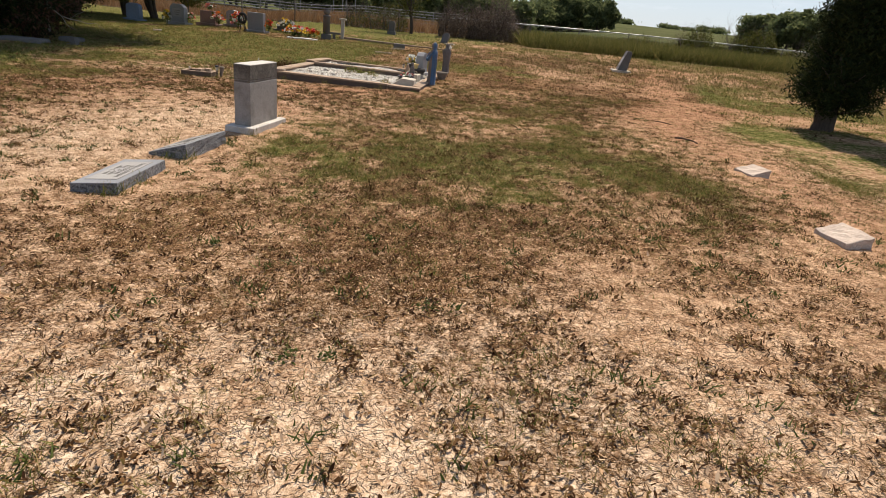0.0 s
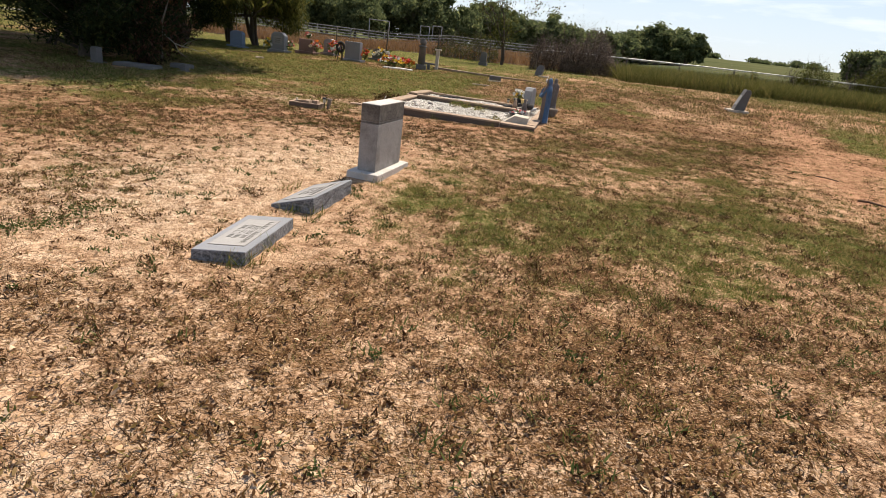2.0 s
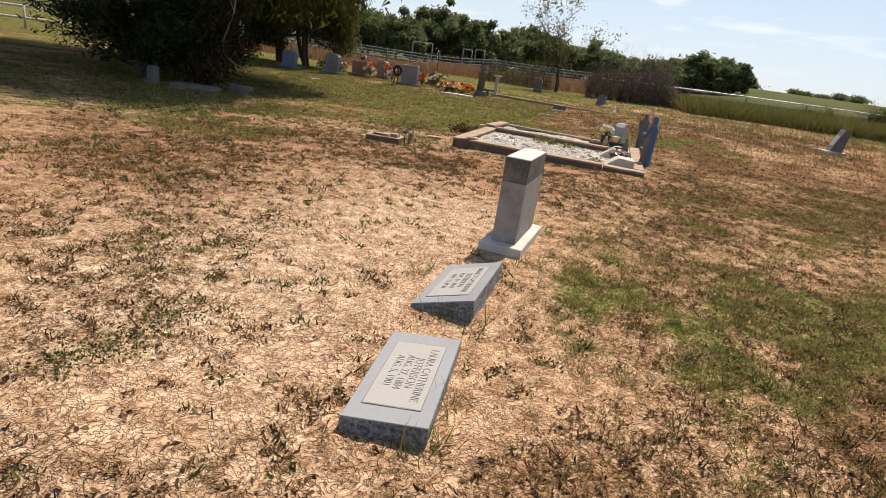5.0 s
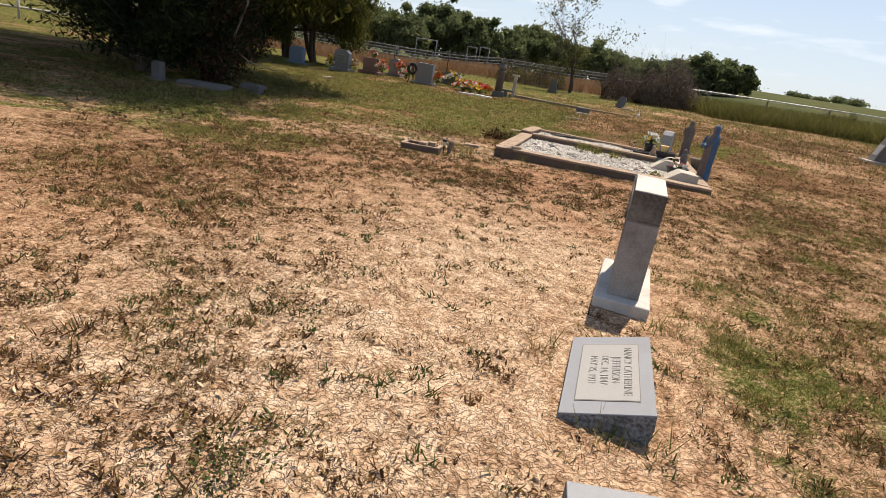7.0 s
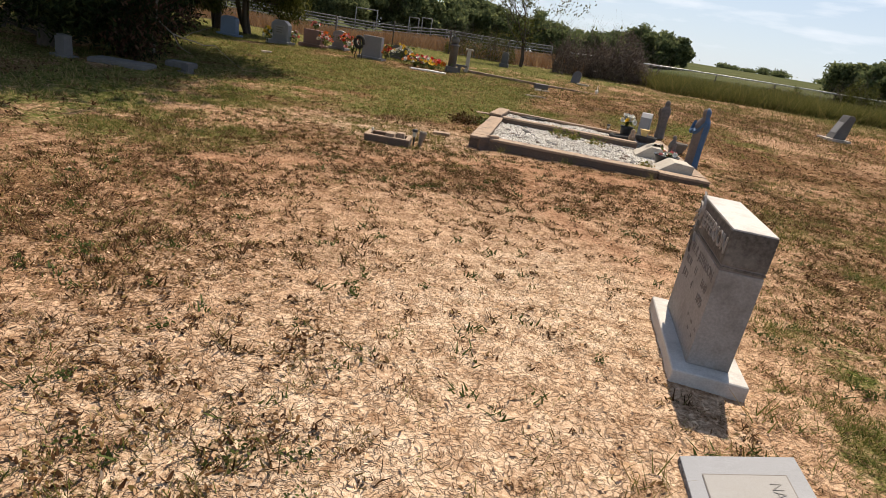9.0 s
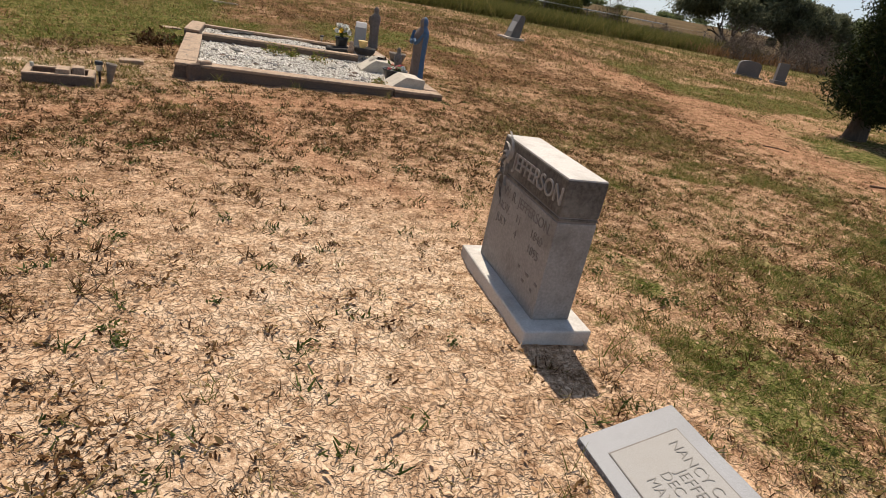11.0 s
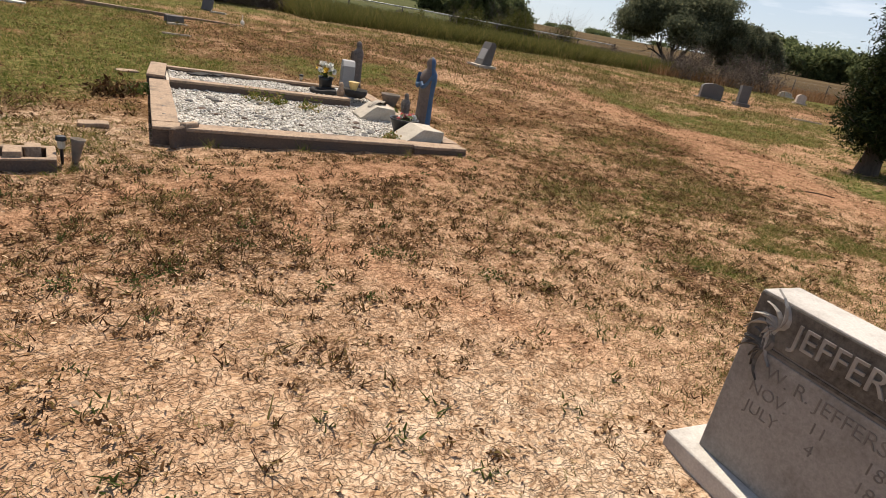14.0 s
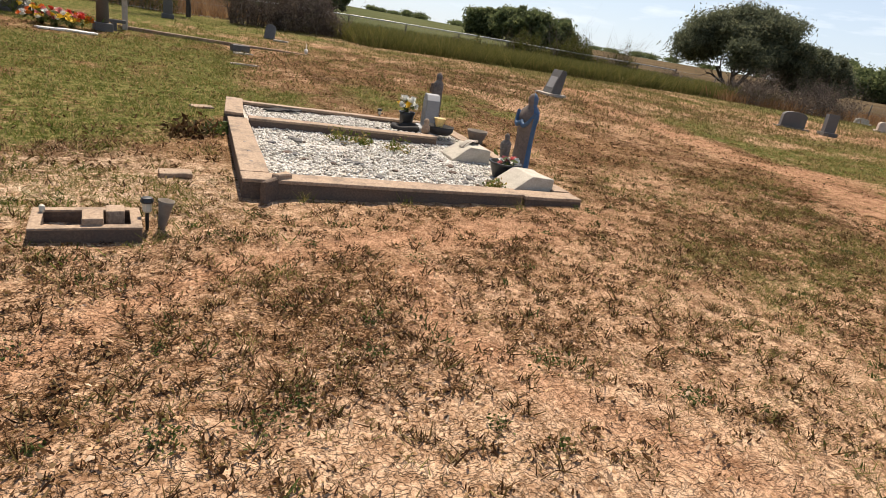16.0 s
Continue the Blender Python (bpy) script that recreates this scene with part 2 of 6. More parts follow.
# leaves and flowers
M_litter = leafy("dry_leaf_litter", [(0.0, (0.034, 0.016, 0.008)), (0.4, (0.092, 0.046, 0.020)), (0.7, (0.18, 0.098, 0.042)), (0.85, (0.15, 0.105, 0.034)), (1.0, (0.36, 0.24, 0.125))], 0.25, 0.8)
M_weed = leafy("dead_weed", [(0.0, (0.036, 0.019, 0.009)), (0.5, (0.10, 0.054, 0.024)), (0.8, (0.145, 0.12, 0.040)), (1.0, (0.28, 0.19, 0.10))], 0.25, 0.85)
M_grass = leafy("green_and_straw_grass", [(0.0, (0.072, 0.100, 0.018)), (0.5, (0.155, 0.168, 0.036)), (0.7, (0.28, 0.22, 0.08)), (1.0, (0.44, 0.31, 0.15))], 0.4, 0.6)
M_thatch = leafy("straw_thatch", [(0.0, (0.075, 0.05, 0.022)), (0.3, (0.19, 0.13, 0.055)), (0.6, (0.165, 0.155, 0.045)), (0.8, (0.30, 0.235, 0.10)), (1.0, (0.46, 0.33, 0.17))], 0.2, 0.8)
M_greenweed = leafy("green_weed_leaf", [(0.0, (0.050, 0.072, 0.020)), (1.0, (0.118, 0.138, 0.042))], 0.3, 0.5)
M_tallgrass = leafy("tall_olive_grass", [(0.0, (0.070, 0.080, 0.020)), (0.6, (0.13, 0.128, 0.036)), (1.0, (0.25, 0.20, 0.075))], 0.35, 0.7)
M_straw = leafy("red_brown_broom_grass", [(0.0, (0.20, 0.105, 0.05)), (0.6, (0.30, 0.17, 0.085)), (1.0, (0.40, 0.26, 0.14))], 0.3, 0.8)
M_juniper = leafy("juniper_needles", [(0.0, (0.010, 0.017, 0.007)), (0.6, (0.024, 0.036, 0.012)), (1.0, (0.055, 0.062, 0.02))], 0.12, 0.8)
M_juniper_dead = leafy("rusty_dead_juniper", [(0.0, (0.05, 0.026, 0.018)), (0.6, (0.11, 0.055, 0.038)), (1.0, (0.20, 0.11, 0.075))], 0.2, 0.9)
M_willow = leafy("olive_tree_leaves", [(0.0, (0.035, 0.042, 0.010)), (0.6, (0.080, 0.085, 0.019)), (1.0, (0.17, 0.155, 0.042))], 0.4, 0.6)
M_far_leaf = leafy("far_tree_leaves", [(0.0, (0.070, 0.092, 0.042)), (0.6, (0.135, 0.16, 0.070)), (1.0, (0.23, 0.245, 0.105))], 0.5, 0.8)
# oak leaves made paler and greyer, putting distance haze into their colour
M_oak = leafy("hazy_live_oak_leaves", [(0.0, (0.075, 0.088, 0.055)), (0.6, (0.14, 0.15, 0.092)), (1.0, (0.23, 0.235, 0.14))], 0.5, 0.8)
M_twig = leafy("bare_brown_twigs", [(0.0, (0.085, 0.065, 0.052)), (0.6, (0.165, 0.13, 0.104)), (1.0, (0.27, 0.22, 0.18))], 0.2, 0.9)
M_flake = leafy("curled_sand_crust", [(0.0, (0.30, 0.185, 0.105)), (0.4, (0.46, 0.305, 0.185)), (0.8, (0.62, 0.435, 0.28)), (1.0, (0.72, 0.53, 0.36))], 0.0, 0.95)
M_clod = leafy("sandy_clods", [(0.0, (0.34, 0.20, 0.105)), (0.5, (0.46, 0.295, 0.165)), (1.0, (0.60, 0.41, 0.25))], 0, 0.95)
M_gravel = leafy("white_gravel", [(0.0, (0.10, 0.085, 0.065)), (0.10, (0.40, 0.36, 0.30)), (0.45, (0.66, 0.62, 0.55)), (1.0, (0.86, 0.82, 0.75))], 0, 0.8)
PETALS = {"white": (0.80, 0.78, 0.72), "pink": (0.72, 0.26, 0.24), "red": (0.60, 0.05, 0.03), "orange": (0.80, 0.25, 0.04), "yellow": (0.82, 0.55, 0.05), "blue": (0.05, 0.14, 0.40)}
M_petal = {k: plain("silk_petals_" + k, v, 0.75, 0, 0.3, 60) for k, v in PETALS.items()}
# ---------------------------------------------------------------- mesh helpers
RNG = np.random.default_rng(7)


def quick_mesh(name, verts, faces, mats):
    """A mesh from arrays: verts (n, 3), faces (m, 3) or (m, 4)."""
    me = bpy.data.meshes.new(name)
    k = faces.shape[1]
    me.vertices.add(len(verts))
    me.vertices.foreach_set("co", np.ascontiguousarray(verts, np.float32).ravel())
    me.loops.add(faces.size)
    me.loops.foreach_set("vertex_index", np.ascontiguousarray(faces, np.int32).ravel())
    me.polygons.add(len(faces))
    me.polygons.foreach_set("loop_start", np.arange(0, faces.size, k, dtype=np.int32))
    me.update(calc_edges=True)
    for m in (mats if isinstance(mats, (list, tuple)) else [mats]):
        me.materials.append(m)
    return me


def finish(bm, mat, smooth=None):
    me = bpy.data.meshes.new("m")
    bmesh.ops.recalc_face_normals(bm, faces=bm.faces)
    bm.to_mesh(me)
    bm.free()
    for m in (mat if isinstance(mat, (list, tuple)) else [mat]):
        me.materials.append(m)
    if smooth:
        for p in me.polygons:
            p.use_smooth = True
    return me


def thing(name, at, turn=0, label="", category="", group="", kind=""):
    ob = new(name)
    ob.empty_display_size = 0.1
    ob.matrix_world = pose(*at, 0, 0, turn)
    return tagged(ob, label, category, group, kind)


def part(name, bm, material, parent, label="", smooth=False):
    me = finish(bm, material, smooth) if isinstance(bm, bmesh.types.BMesh) else bm
    ob = new(name, me)
    ob.parent = parent
    if label:
        tagged(ob, label)
    return ob


def block(size, at=(0, 0, 0), bevel=0.008, seg=2, jitter=0.0, cuts=0, turn=0):
    """A box standing on z = at[2], with worn edges."""
    bm = bmesh.new()
    bmesh.ops.create_cube(bm, size=1, matrix=pose(at[0], at[1], at[2] + size[2] / 2, 0, 0, turn) @ Matrix.Diagonal((*size, 1)))
    if bevel:
        bmesh.ops.bevel(bm, geom=list(bm.edges), offset=bevel, segments=seg, affect="EDGES", profile=0.6)
    if cuts:
        bmesh.ops.subdivide_edges(bm, edges=[e for e in bm.edges if e.calc_length() > 0.12], cuts=cuts, use_grid_fill=True)
    if jitter:
        for v in bm.verts:
            v.co += Vector(noise.noise_vector(v.co * 9 + Vector(at) * 3)) * jitter
    return bm


def prism(profile, length, bevel=0.006, axis="y"):
    """A closed outline (u, z) drawn out along y (outline in x) or x (outline in y), centred."""
    bm = bmesh.new()
    rows = []
    for s in (-length / 2, length / 2):
        rows.append([bm.verts.new((u, s, z) if axis == "y" else (s, u, z)) for u, z in profile])
    n = len(profile)
    bm.faces.new(rows[0])
    bm.faces.new(rows[1][::-1])
    for i in range(n):
        bm.faces.new((rows[0][i], rows[0][(i + 1) % n], rows[1][(i + 1) % n], rows[1][i]))
    bmesh.ops.recalc_face_normals(bm, faces=bm.faces)
    if bevel:
        bmesh.ops.bevel(bm, geom=list(bm.edges), offset=bevel, segments=2, affect="EDGES", profile=0.6)
    return bm


def lathe(profile, seg=20, at=(0, 0, 0), squash=1.0, open_top=False):
    """Rings (radius, z) turned round z."""
    bm = bmesh.new()
    rings = []
    for r, z in profile:
        rings.append([bm.verts.new((at[0] + r * math.cos(2 * math.pi * i / seg), at[1] + squash * r * math.sin(2 * math.pi * i / seg), at[2] + z)) for i in range(seg)])
    for a, b in zip(rings, rings[1:]):
        for i in range(seg):
            bm.faces.new((a[i], a[(i + 1) % seg], b[(i + 1) % seg], b[i]))
    bm.faces.new(rings[0][::-1])
    if not open_top:
        bm.faces.new(rings[-1])
    return bm


def tube_arrays(paths, seg=6):
    """Tapered tubes: paths is a list of (points (n, 3), radii (n))."""
    V, F, base = [], [], 0
    ang = np.arange(seg) * 2 * np.pi / seg
    for pts, rad in paths:
        pts, rad = np.asarray(pts, float), np.asarray(rad, float)
        tan = np.gradient(pts, axis=0)
        tan /= np.linalg.norm(tan, axis=1)[:, None] + 1e-9
        ref = np.where(np.abs(tan[:, 2:3]) > 0.9, np.array([[1.0, 0, 0]]), np.array([[0, 0, 1.0]]))
        u = np.cross(tan, ref)
        u /= np.linalg.norm(u, axis=1)[:, None] + 1e-9
        v = np.cross(tan, u)
        ring = pts[:, None] + rad[:, None, None] * (np.cos(ang)[None, :, None] * u[:, None] + np.sin(ang)[None, :, None] * v[:, None])
        V.append(ring.reshape(-1, 3))
        n = len(pts)
        i, j = np.meshgrid(np.arange(n - 1), np.arange(seg), indexing="ij")
        a = base + i * seg + j
        b = base + i * seg + (j + 1) % seg
        F.append(np.stack([a, b, b + seg, a + seg], -1).reshape(-1, 4))
        base += n * seg
    return np.concatenate(V), np.concatenate(F)


def tubes(name, paths, mat, seg=6):
    v, f = tube_arrays(paths, seg)
    me = quick_mesh(name, v, f, mat)
    me.polygons.foreach_set("use_smooth", np.ones(len(f), bool))
    return me


def rod(a, b, r, seg=8):
    a, b = np.array(a, float), np.array(b, float)
    d = (b - a) / np.linalg.norm(b - a) * r * 0.02
    return [a, a + d, b - d, b], [0.001, r, r, 0.001]


def unit(n, rng):
    v = rng.normal(size=(n, 3))
    return v / np.linalg.norm(v, axis=1)[:, None]


def leaf_cloud(name, centres, size, mat, rng, slim=0.5, flat=0.0, droop=0.0, sprig=False):
    """One folded leaf at each centre, turned at random; a sprig is a single pointed blade."""
    n = len(centres)
    u = unit(n, rng)
    if droop:
        u = u * np.array([1, 1, 0.5]) + np.array([0, 0, -droop])
        u /= np.linalg.norm(u, axis=1)[:, None]
    w = unit(n, rng)
    if flat:
        w[:, 2] *= 1 - flat
    v = np.cross(u, w)
    v /= np.linalg.norm(v, axis=1)[:, None] + 1e-9
    nrm = np.cross(u, v)
    s = (size * rng.uniform(0.6, 1.4, n))[:, None]
    if sprig:
        p = np.stack([centres - u * s * 0.5 + v * s * slim * 0.5, centres - u * s * 0.5 - v * s * slim * 0.5, centres + u * s * 0.7], 1)
        return quick_mesh(name, p.reshape(-1, 3), np.arange(n)[:, None] * 3 + np.array([0, 1, 2]), mat)
    p = np.stack([centres - u * s / 2, centres + v * s * slim / 2 + nrm * s * rng.uniform(-0.15, 0.15, n)[:, None],
                  centres + u * s / 2, centres - v * s * slim / 2 + nrm * s * rng.uniform(-0.15, 0.15, n)[:, None]], 1)
    f = np.arange(n)[:, None] * 4 + np.array([0, 1, 2, 3])
    return quick_mesh(name, p.reshape(-1, 3), f, mat)


# ---------------------------------------------------------------- the lie of the land
def soft_ramp(v, s=1.0):
    v = np.asarray(v, float)
    return np.where(v / s > 30, v, s * np.log1p(np.exp(np.minimum(v / s, 30))))


def step(v, a, b):
    t = np.clip((np.asarray(v, float) - a) / (b - a), 0, 1)
    return t * t * (3 - 2 * t)


TABLE = np.random.default_rng(3).random((64, 64))


def vnoise(x, y, scale, ox=0.0):
    """Smooth value noise in 0..1."""
    x, y = np.asarray(x, float) / scale + 17.3 + ox, np.asarray(y, float) / scale + 5.1 + ox * 1.7
    xi, yi = np.floor(x).astype(int), np.floor(y).astype(int)
    fx, fy = x - xi, y - yi
    fx, fy = fx * fx * (3 - 2 * fx), fy * fy * (3 - 2 * fy)
    g = lambda i, j: TABLE[(xi + i) % 64, (yi + j) % 64]
    return (g(0, 0) * (1 - fx) + g(1, 0) * fx) * (1 - fy) + (g(0, 1) * (1 - fx) + g(1, 1) * fx) * fy


def fbm(x, y, scale, ox=0.0):
    return (vnoise(x, y, scale, ox) * 0.5 + vnoise(x, y, scale * 0.47, ox + 3) * 0.3 + vnoise(x, y, scale * 0.21, ox + 9) * 0.2)


def terrain(x, y):
    x, y = np.asarray(x, float), np.asarray(y, float)
    r = soft_ramp(x + 2.0, 0.6)
    hx = 0.3 * (1 - np.exp(-r / 7)) + 0.009 * np.minimum(r, 60)
    hy = 0.026 * np.minimum(soft_ramp(y - 16, 1.0), 30) * (0.3 + 0.7 * step(x, -14, -7.5))
    d = np.hypot(x, y)
    far = step(x - 0.12 * y, 0, 25) * 0.03 * np.clip(d - 70, 0, 260)
    return hx + hy + far


def gz(x, y):
    return float(terrain(x, y))


def blob(x, y, cx, cy, rx, ry):
    return np.exp(-(((x - cx) / rx) ** 2 + ((y - cy) / ry) ** 2))


TRACK = [(3.7, -2.0), (3.9, 4.5), (4.1, 7.0), (4.0, 8.6), (3.95, 9.5), (4.6, 11.6), (5.9, 14.2), (6.5, 17.1), (7.6, 21.0), (9.0, 25.0)]


RUTS = ([(-6.2, 9.9), (-5.3, 10.6), (-4.74, 11.25), (-4.1, 11.75), (-3.0, 12.1), (-1.4, 12.2)], [(-2.2, 8.9), (-2.7, 9.7), (-3.1, 10.7), (-2.9, 11.6)])


def track_dist(x, y, line=TRACK):
    """Distance from a worn track."""
    best = np.full(np.shape(x), 1e9)
    for (ax, ay), (bx, by) in zip(line, line[1:]):
        l2 = (bx - ax) ** 2 + (by - ay) ** 2
        t = np.clip(((x - ax) * (bx - ax) + (y - ay) * (by - ay)) / l2, 0, 1)
        best = np.minimum(best, np.hypot(x - ax - t * (bx - ax), y - ay - t * (by - ay)))
    return best


def cover(x, y):
    """What lies on the soil: green turf, red soil, pale sand, dry litter; each 0..1."""
    x, y = np.asarray(x, float), np.asarray(y, float)
    n1, n2, n3 = fbm(x, y, 2.2), fbm(x, y, 0.8, 5), fbm(x, y, 6.0, 11)
    d = np.hypot(x, y)
    patch = 0.85 * blob(x + 1.8 * (n1 - 0.5), y + 1.8 * (n2 - 0.5), 0.4, 6.9, 3.7, 3.7) + 0.7 * blob(x, y, -1.7, 7.0, 0.7, 1.6) + 0.45 * blob(x, y, 1.6, 8.5, 1.6, 3.2)
    beyond = 1.0 * step(x - np.interp(y, [p[1] for p in TRACK], [p[0] for p in TRACK]) + 1.4 * (n1 - 0.5), 0.55, 1.5) * step(y, 3, 8) * (1 - 0.75 * step(y + 0.25 * x, 21, 26))
    lawn = step(y - 1.33 * x + 3.0 * (n1 - 0.5), 19.2, 23.0) * step(-x, 0.5, 3.5) * (1 - 0.95 * blob(x, y, -5.2, 13.5, 1.7, 1.5)) * (1 - 0.75 * blob(x, y, -7.6, 26.5, 4.0, 2.5)) + beyond
    lawn = lawn + 0.6 * blob(x, y, 3.0, 19.0, 4.0, 2.5) + 0.5 * blob(x, y, 1.0, 27, 5, 3)
    lawn = lawn + 0.5 * step(y, 19.5, 24) * step(n3, 0.35, 0.6) + 0.4 * step(y, 29, 33)
    out = step(d, 30, 42)
    n4 = fbm(x, y, 0.42, 21)
    green = np.clip(patch * (0.1 + 1.0 * n1 + 0.7 * n4 - 0.3) * 0.85 + lawn * (0.22 + 1.0 * n1 + 0.9 * (n4 - 0.4)) - 0.10, 0, 1)
    thatch = step(x - 0.35 * np.clip(y - 8, 0, 4), -2.6, -1.2) * step(y, 3.4, 5.0) * (1 - step(y, 24, 30)) * (1 - step(x, 2.6, 3.4)) + 0.6 * step(y - 1.33 * x, 13.0, 17.0) * step(-x, 2.0, 4.0)
    green = np.clip(green + 0.35 * step(n1, 0.58, 0.8) + 0.42 * thatch * step(n4 * 0.6 + n1 * 0.4, 0.36, 0.60), 0, 1)
    green = green * (1 - out) + out * np.clip(0.95 + 0.4 * (n3 - 0.5), 0, 1)
    tr = track_dist(x + 1.2 * (n1 - 0.5), y + 1.0 * (n2 - 0.5))
    red = np.exp(-(tr / 0.6) ** 2) * (0.7 + 0.5 * n2) + 0.75 * step(n3, 0.47, 0.62) * step(y, 8.5, 12) * (1 - step(y, 24, 30)) * (1 - 0.7 * np.clip(lawn, 0, 1))
    red = red + 0.35 * step(x, -1.0, 2.5) * step(y, 6.5, 10) * (1 - step(y, 26, 32)) * (0.4 + 1.1 * n2) * (1 - 0.8 * np.clip(lawn, 0, 1))
    red = red + 0.6 * blob(x, y, -2.6, 11.0, 3.4, 1.9) * (0.3 + 1.2 * n2) + 0.7 * blob(x, y, -1.6, 12.3, 2.0, 0.5) + 0.6 * blob(x, y, -7.0, 27.5, 5.0, 1.6) + 0.55 * blob(x, y, -1.9, 6.6, 0.45, 1.5) + 0.5 * blob(x, y, -6.5, 8.5, 1.5, 2.5)
    red = red + out * step(-x, 2, 8) * 0.9
    red = np.clip(red * (1 - 0.8 * np.clip(patch, 0, 1)), 0, 1)
    sand = 1.0 * blob(x, y, -3.0, 8.1, 0.75, 0.8) + 0.85 * blob(x, y, -3.9, 6.3, 1.4, 2.6) + 0.9 * blob(x, y, -0.8, 1.2, 3.4, 1.7) + 0.6 * blob(x, y, -4.2, 13.4, 1.2, 0.9) + 0.55 * blob(x, y, 6.0, 23.0, 4.0, 4.0) + 0.8 * blob(x, y, -5.2, 13.3, 1.5, 1.2) + 0.5 * blob(x, y, -3.4, 10.6, 2.2, 1.7) + 0.35 * step(n1, 0.5, 0.7)
    sand = np.clip(sand * (0.5 + 0.9 * n2), 0, 1) * (1 - 0.6 * red)
    litter = 0.28 + 0.28 * np.clip(thatch, 0, 1) + 1.1 * (n1 - 0.35) + 0.8 * (n2 - 0.5) + 0.5 * blob(x, y, -0.6, 3.6, 2.6, 1.1) + 0.06 * blob(x, y, -2.5, 10.4, 3.0, 1.4) - 0.16 * blob(x, y, -0.8, 1.0, 3.4, 1.5) - 0.3 * blob(x, y, -5.2, 13.3, 1.4, 1.1)
    litter = litter - 0.75 * blob(x, y, -3.0, 8.1, 0.6, 0.7) - 0.35 * blob(x, y, -3.6, 5.8, 0.8, 1.6) - 0.4 * np.exp(-(tr / 0.5) ** 2) - 0.18 * green - 0.3 * blob(x, y, -1.9, 5.8, 0.4, 1.6)
    for line in RUTS:
        rut = np.exp(-(track_dist(x + 0.3 * (n1 - 0.5), y, line) / 0.17) ** 2)
        litter, green, red = litter - 0.35 * rut, green * (1 - 0.7 * rut), np.clip(red + 0.55 * rut, 0, 1)
    litter = np.clip(litter, 0.05, 1)
    return green, red, sand, litter


def axis_steps(lo, hi, fine_lo, fine_hi, fine, grow=1.18):
    """Grid lines: even in the middle, wider and wider outwards."""
    mid = list(np.arange(fine_lo, fine_hi + fine / 2, fine))
    s, v, left = fine, fine_lo, []
    while v > lo:
        s *= grow
        v -= s
        left.append(v)
    s, v, right = fine, mid[-1], []
    while v < hi:
        s *= grow
        v += s
        right.append(v)
    return np.array(left[::-1] + mid + right)


def rut_depth(x, y):
    """Shallow wheel ruts with the print of the tread."""
    deep = 0
    for line in RUTS:
        deep = deep + np.exp(-(track_dist(x, y, line) / 0.15) ** 2) * (0.016 + 0.007 * np.sin((x * 0.7 + y * 0.7) * 2 * math.pi / 0.16))
    return deep


def ground_z(x, y):
    """The land with its small hummocks and hollows."""
    near = 1 - step(np.hypot(x + 1, y - 8), 14, 26)
    return terrain(x, y) + near * (0.030 * (fbm(x, y, 0.7, 2) - 0.5) + 0.024 * (vnoise(x, y, 0.22, 4) - 0.5) + 0.016 * (vnoise(x, y, 0.10, 8) - 0.5)) - rut_depth(x, y)


def build_ground():
    xs, ys = axis_steps(-2600, 2600, -6.5, 4.0, 0.055, 1.045), axis_steps(-2600, 2600, 0.5, 14.0, 0.055, 1.045)
    X, Y = np.meshgrid(xs, ys, indexing="ij")
    Z = ground_z(X, Y)
    nx, ny = X.shape
    i, j = np.meshgrid(np.arange(nx - 1), np.arange(ny - 1), indexing="ij")
    a = i * ny + j
    f = np.stack([a, a + ny, a + ny + 1, a + 1], -1).reshape(-1, 4)
    me = quick_mesh("ground", np.stack([X, Y, Z], -1).reshape(-1, 3), f, M_ground)
    me.polygons.foreach_set("use_smooth", np.ones(len(f), bool))
    at = me.color_attributes.new("cover", "FLOAT_COLOR", "POINT")
    g, r, p, l = cover(X, Y)
    l = np.clip(l * (1 + 0.9 * step(np.hypot(X + 2, Y - 6), 6, 13)), 0, 1)
    at.data.foreach_set("color", np.stack([g, r, p, l], -1).astype(np.float32).ravel())
    D = np.hypot(X, Y)
    far = me.color_attributes.new("field", "FLOAT_COLOR", "POINT")
    amount = step(D, 44, 60) * step(Y + 0.3 * X, 38, 44) + step(D, 70, 90)
    brown = np.clip(step(-X, 2, 8) * (1 - step(D, 85, 110)) + step(np.arctan2(X, Y), 0.50, 0.62) * (1 - step(D, 280, 330)), 0, 1)
    far.data.foreach_set("color", np.stack([np.clip(amount, 0, 1), brown, 0 * D, 0 * D], -1).astype(np.float32).ravel())
    return tagged(new("ground", me), "dry sandy cemetery ground with patchy turf and leaf litter", "ground", kind="structure")


build_ground()

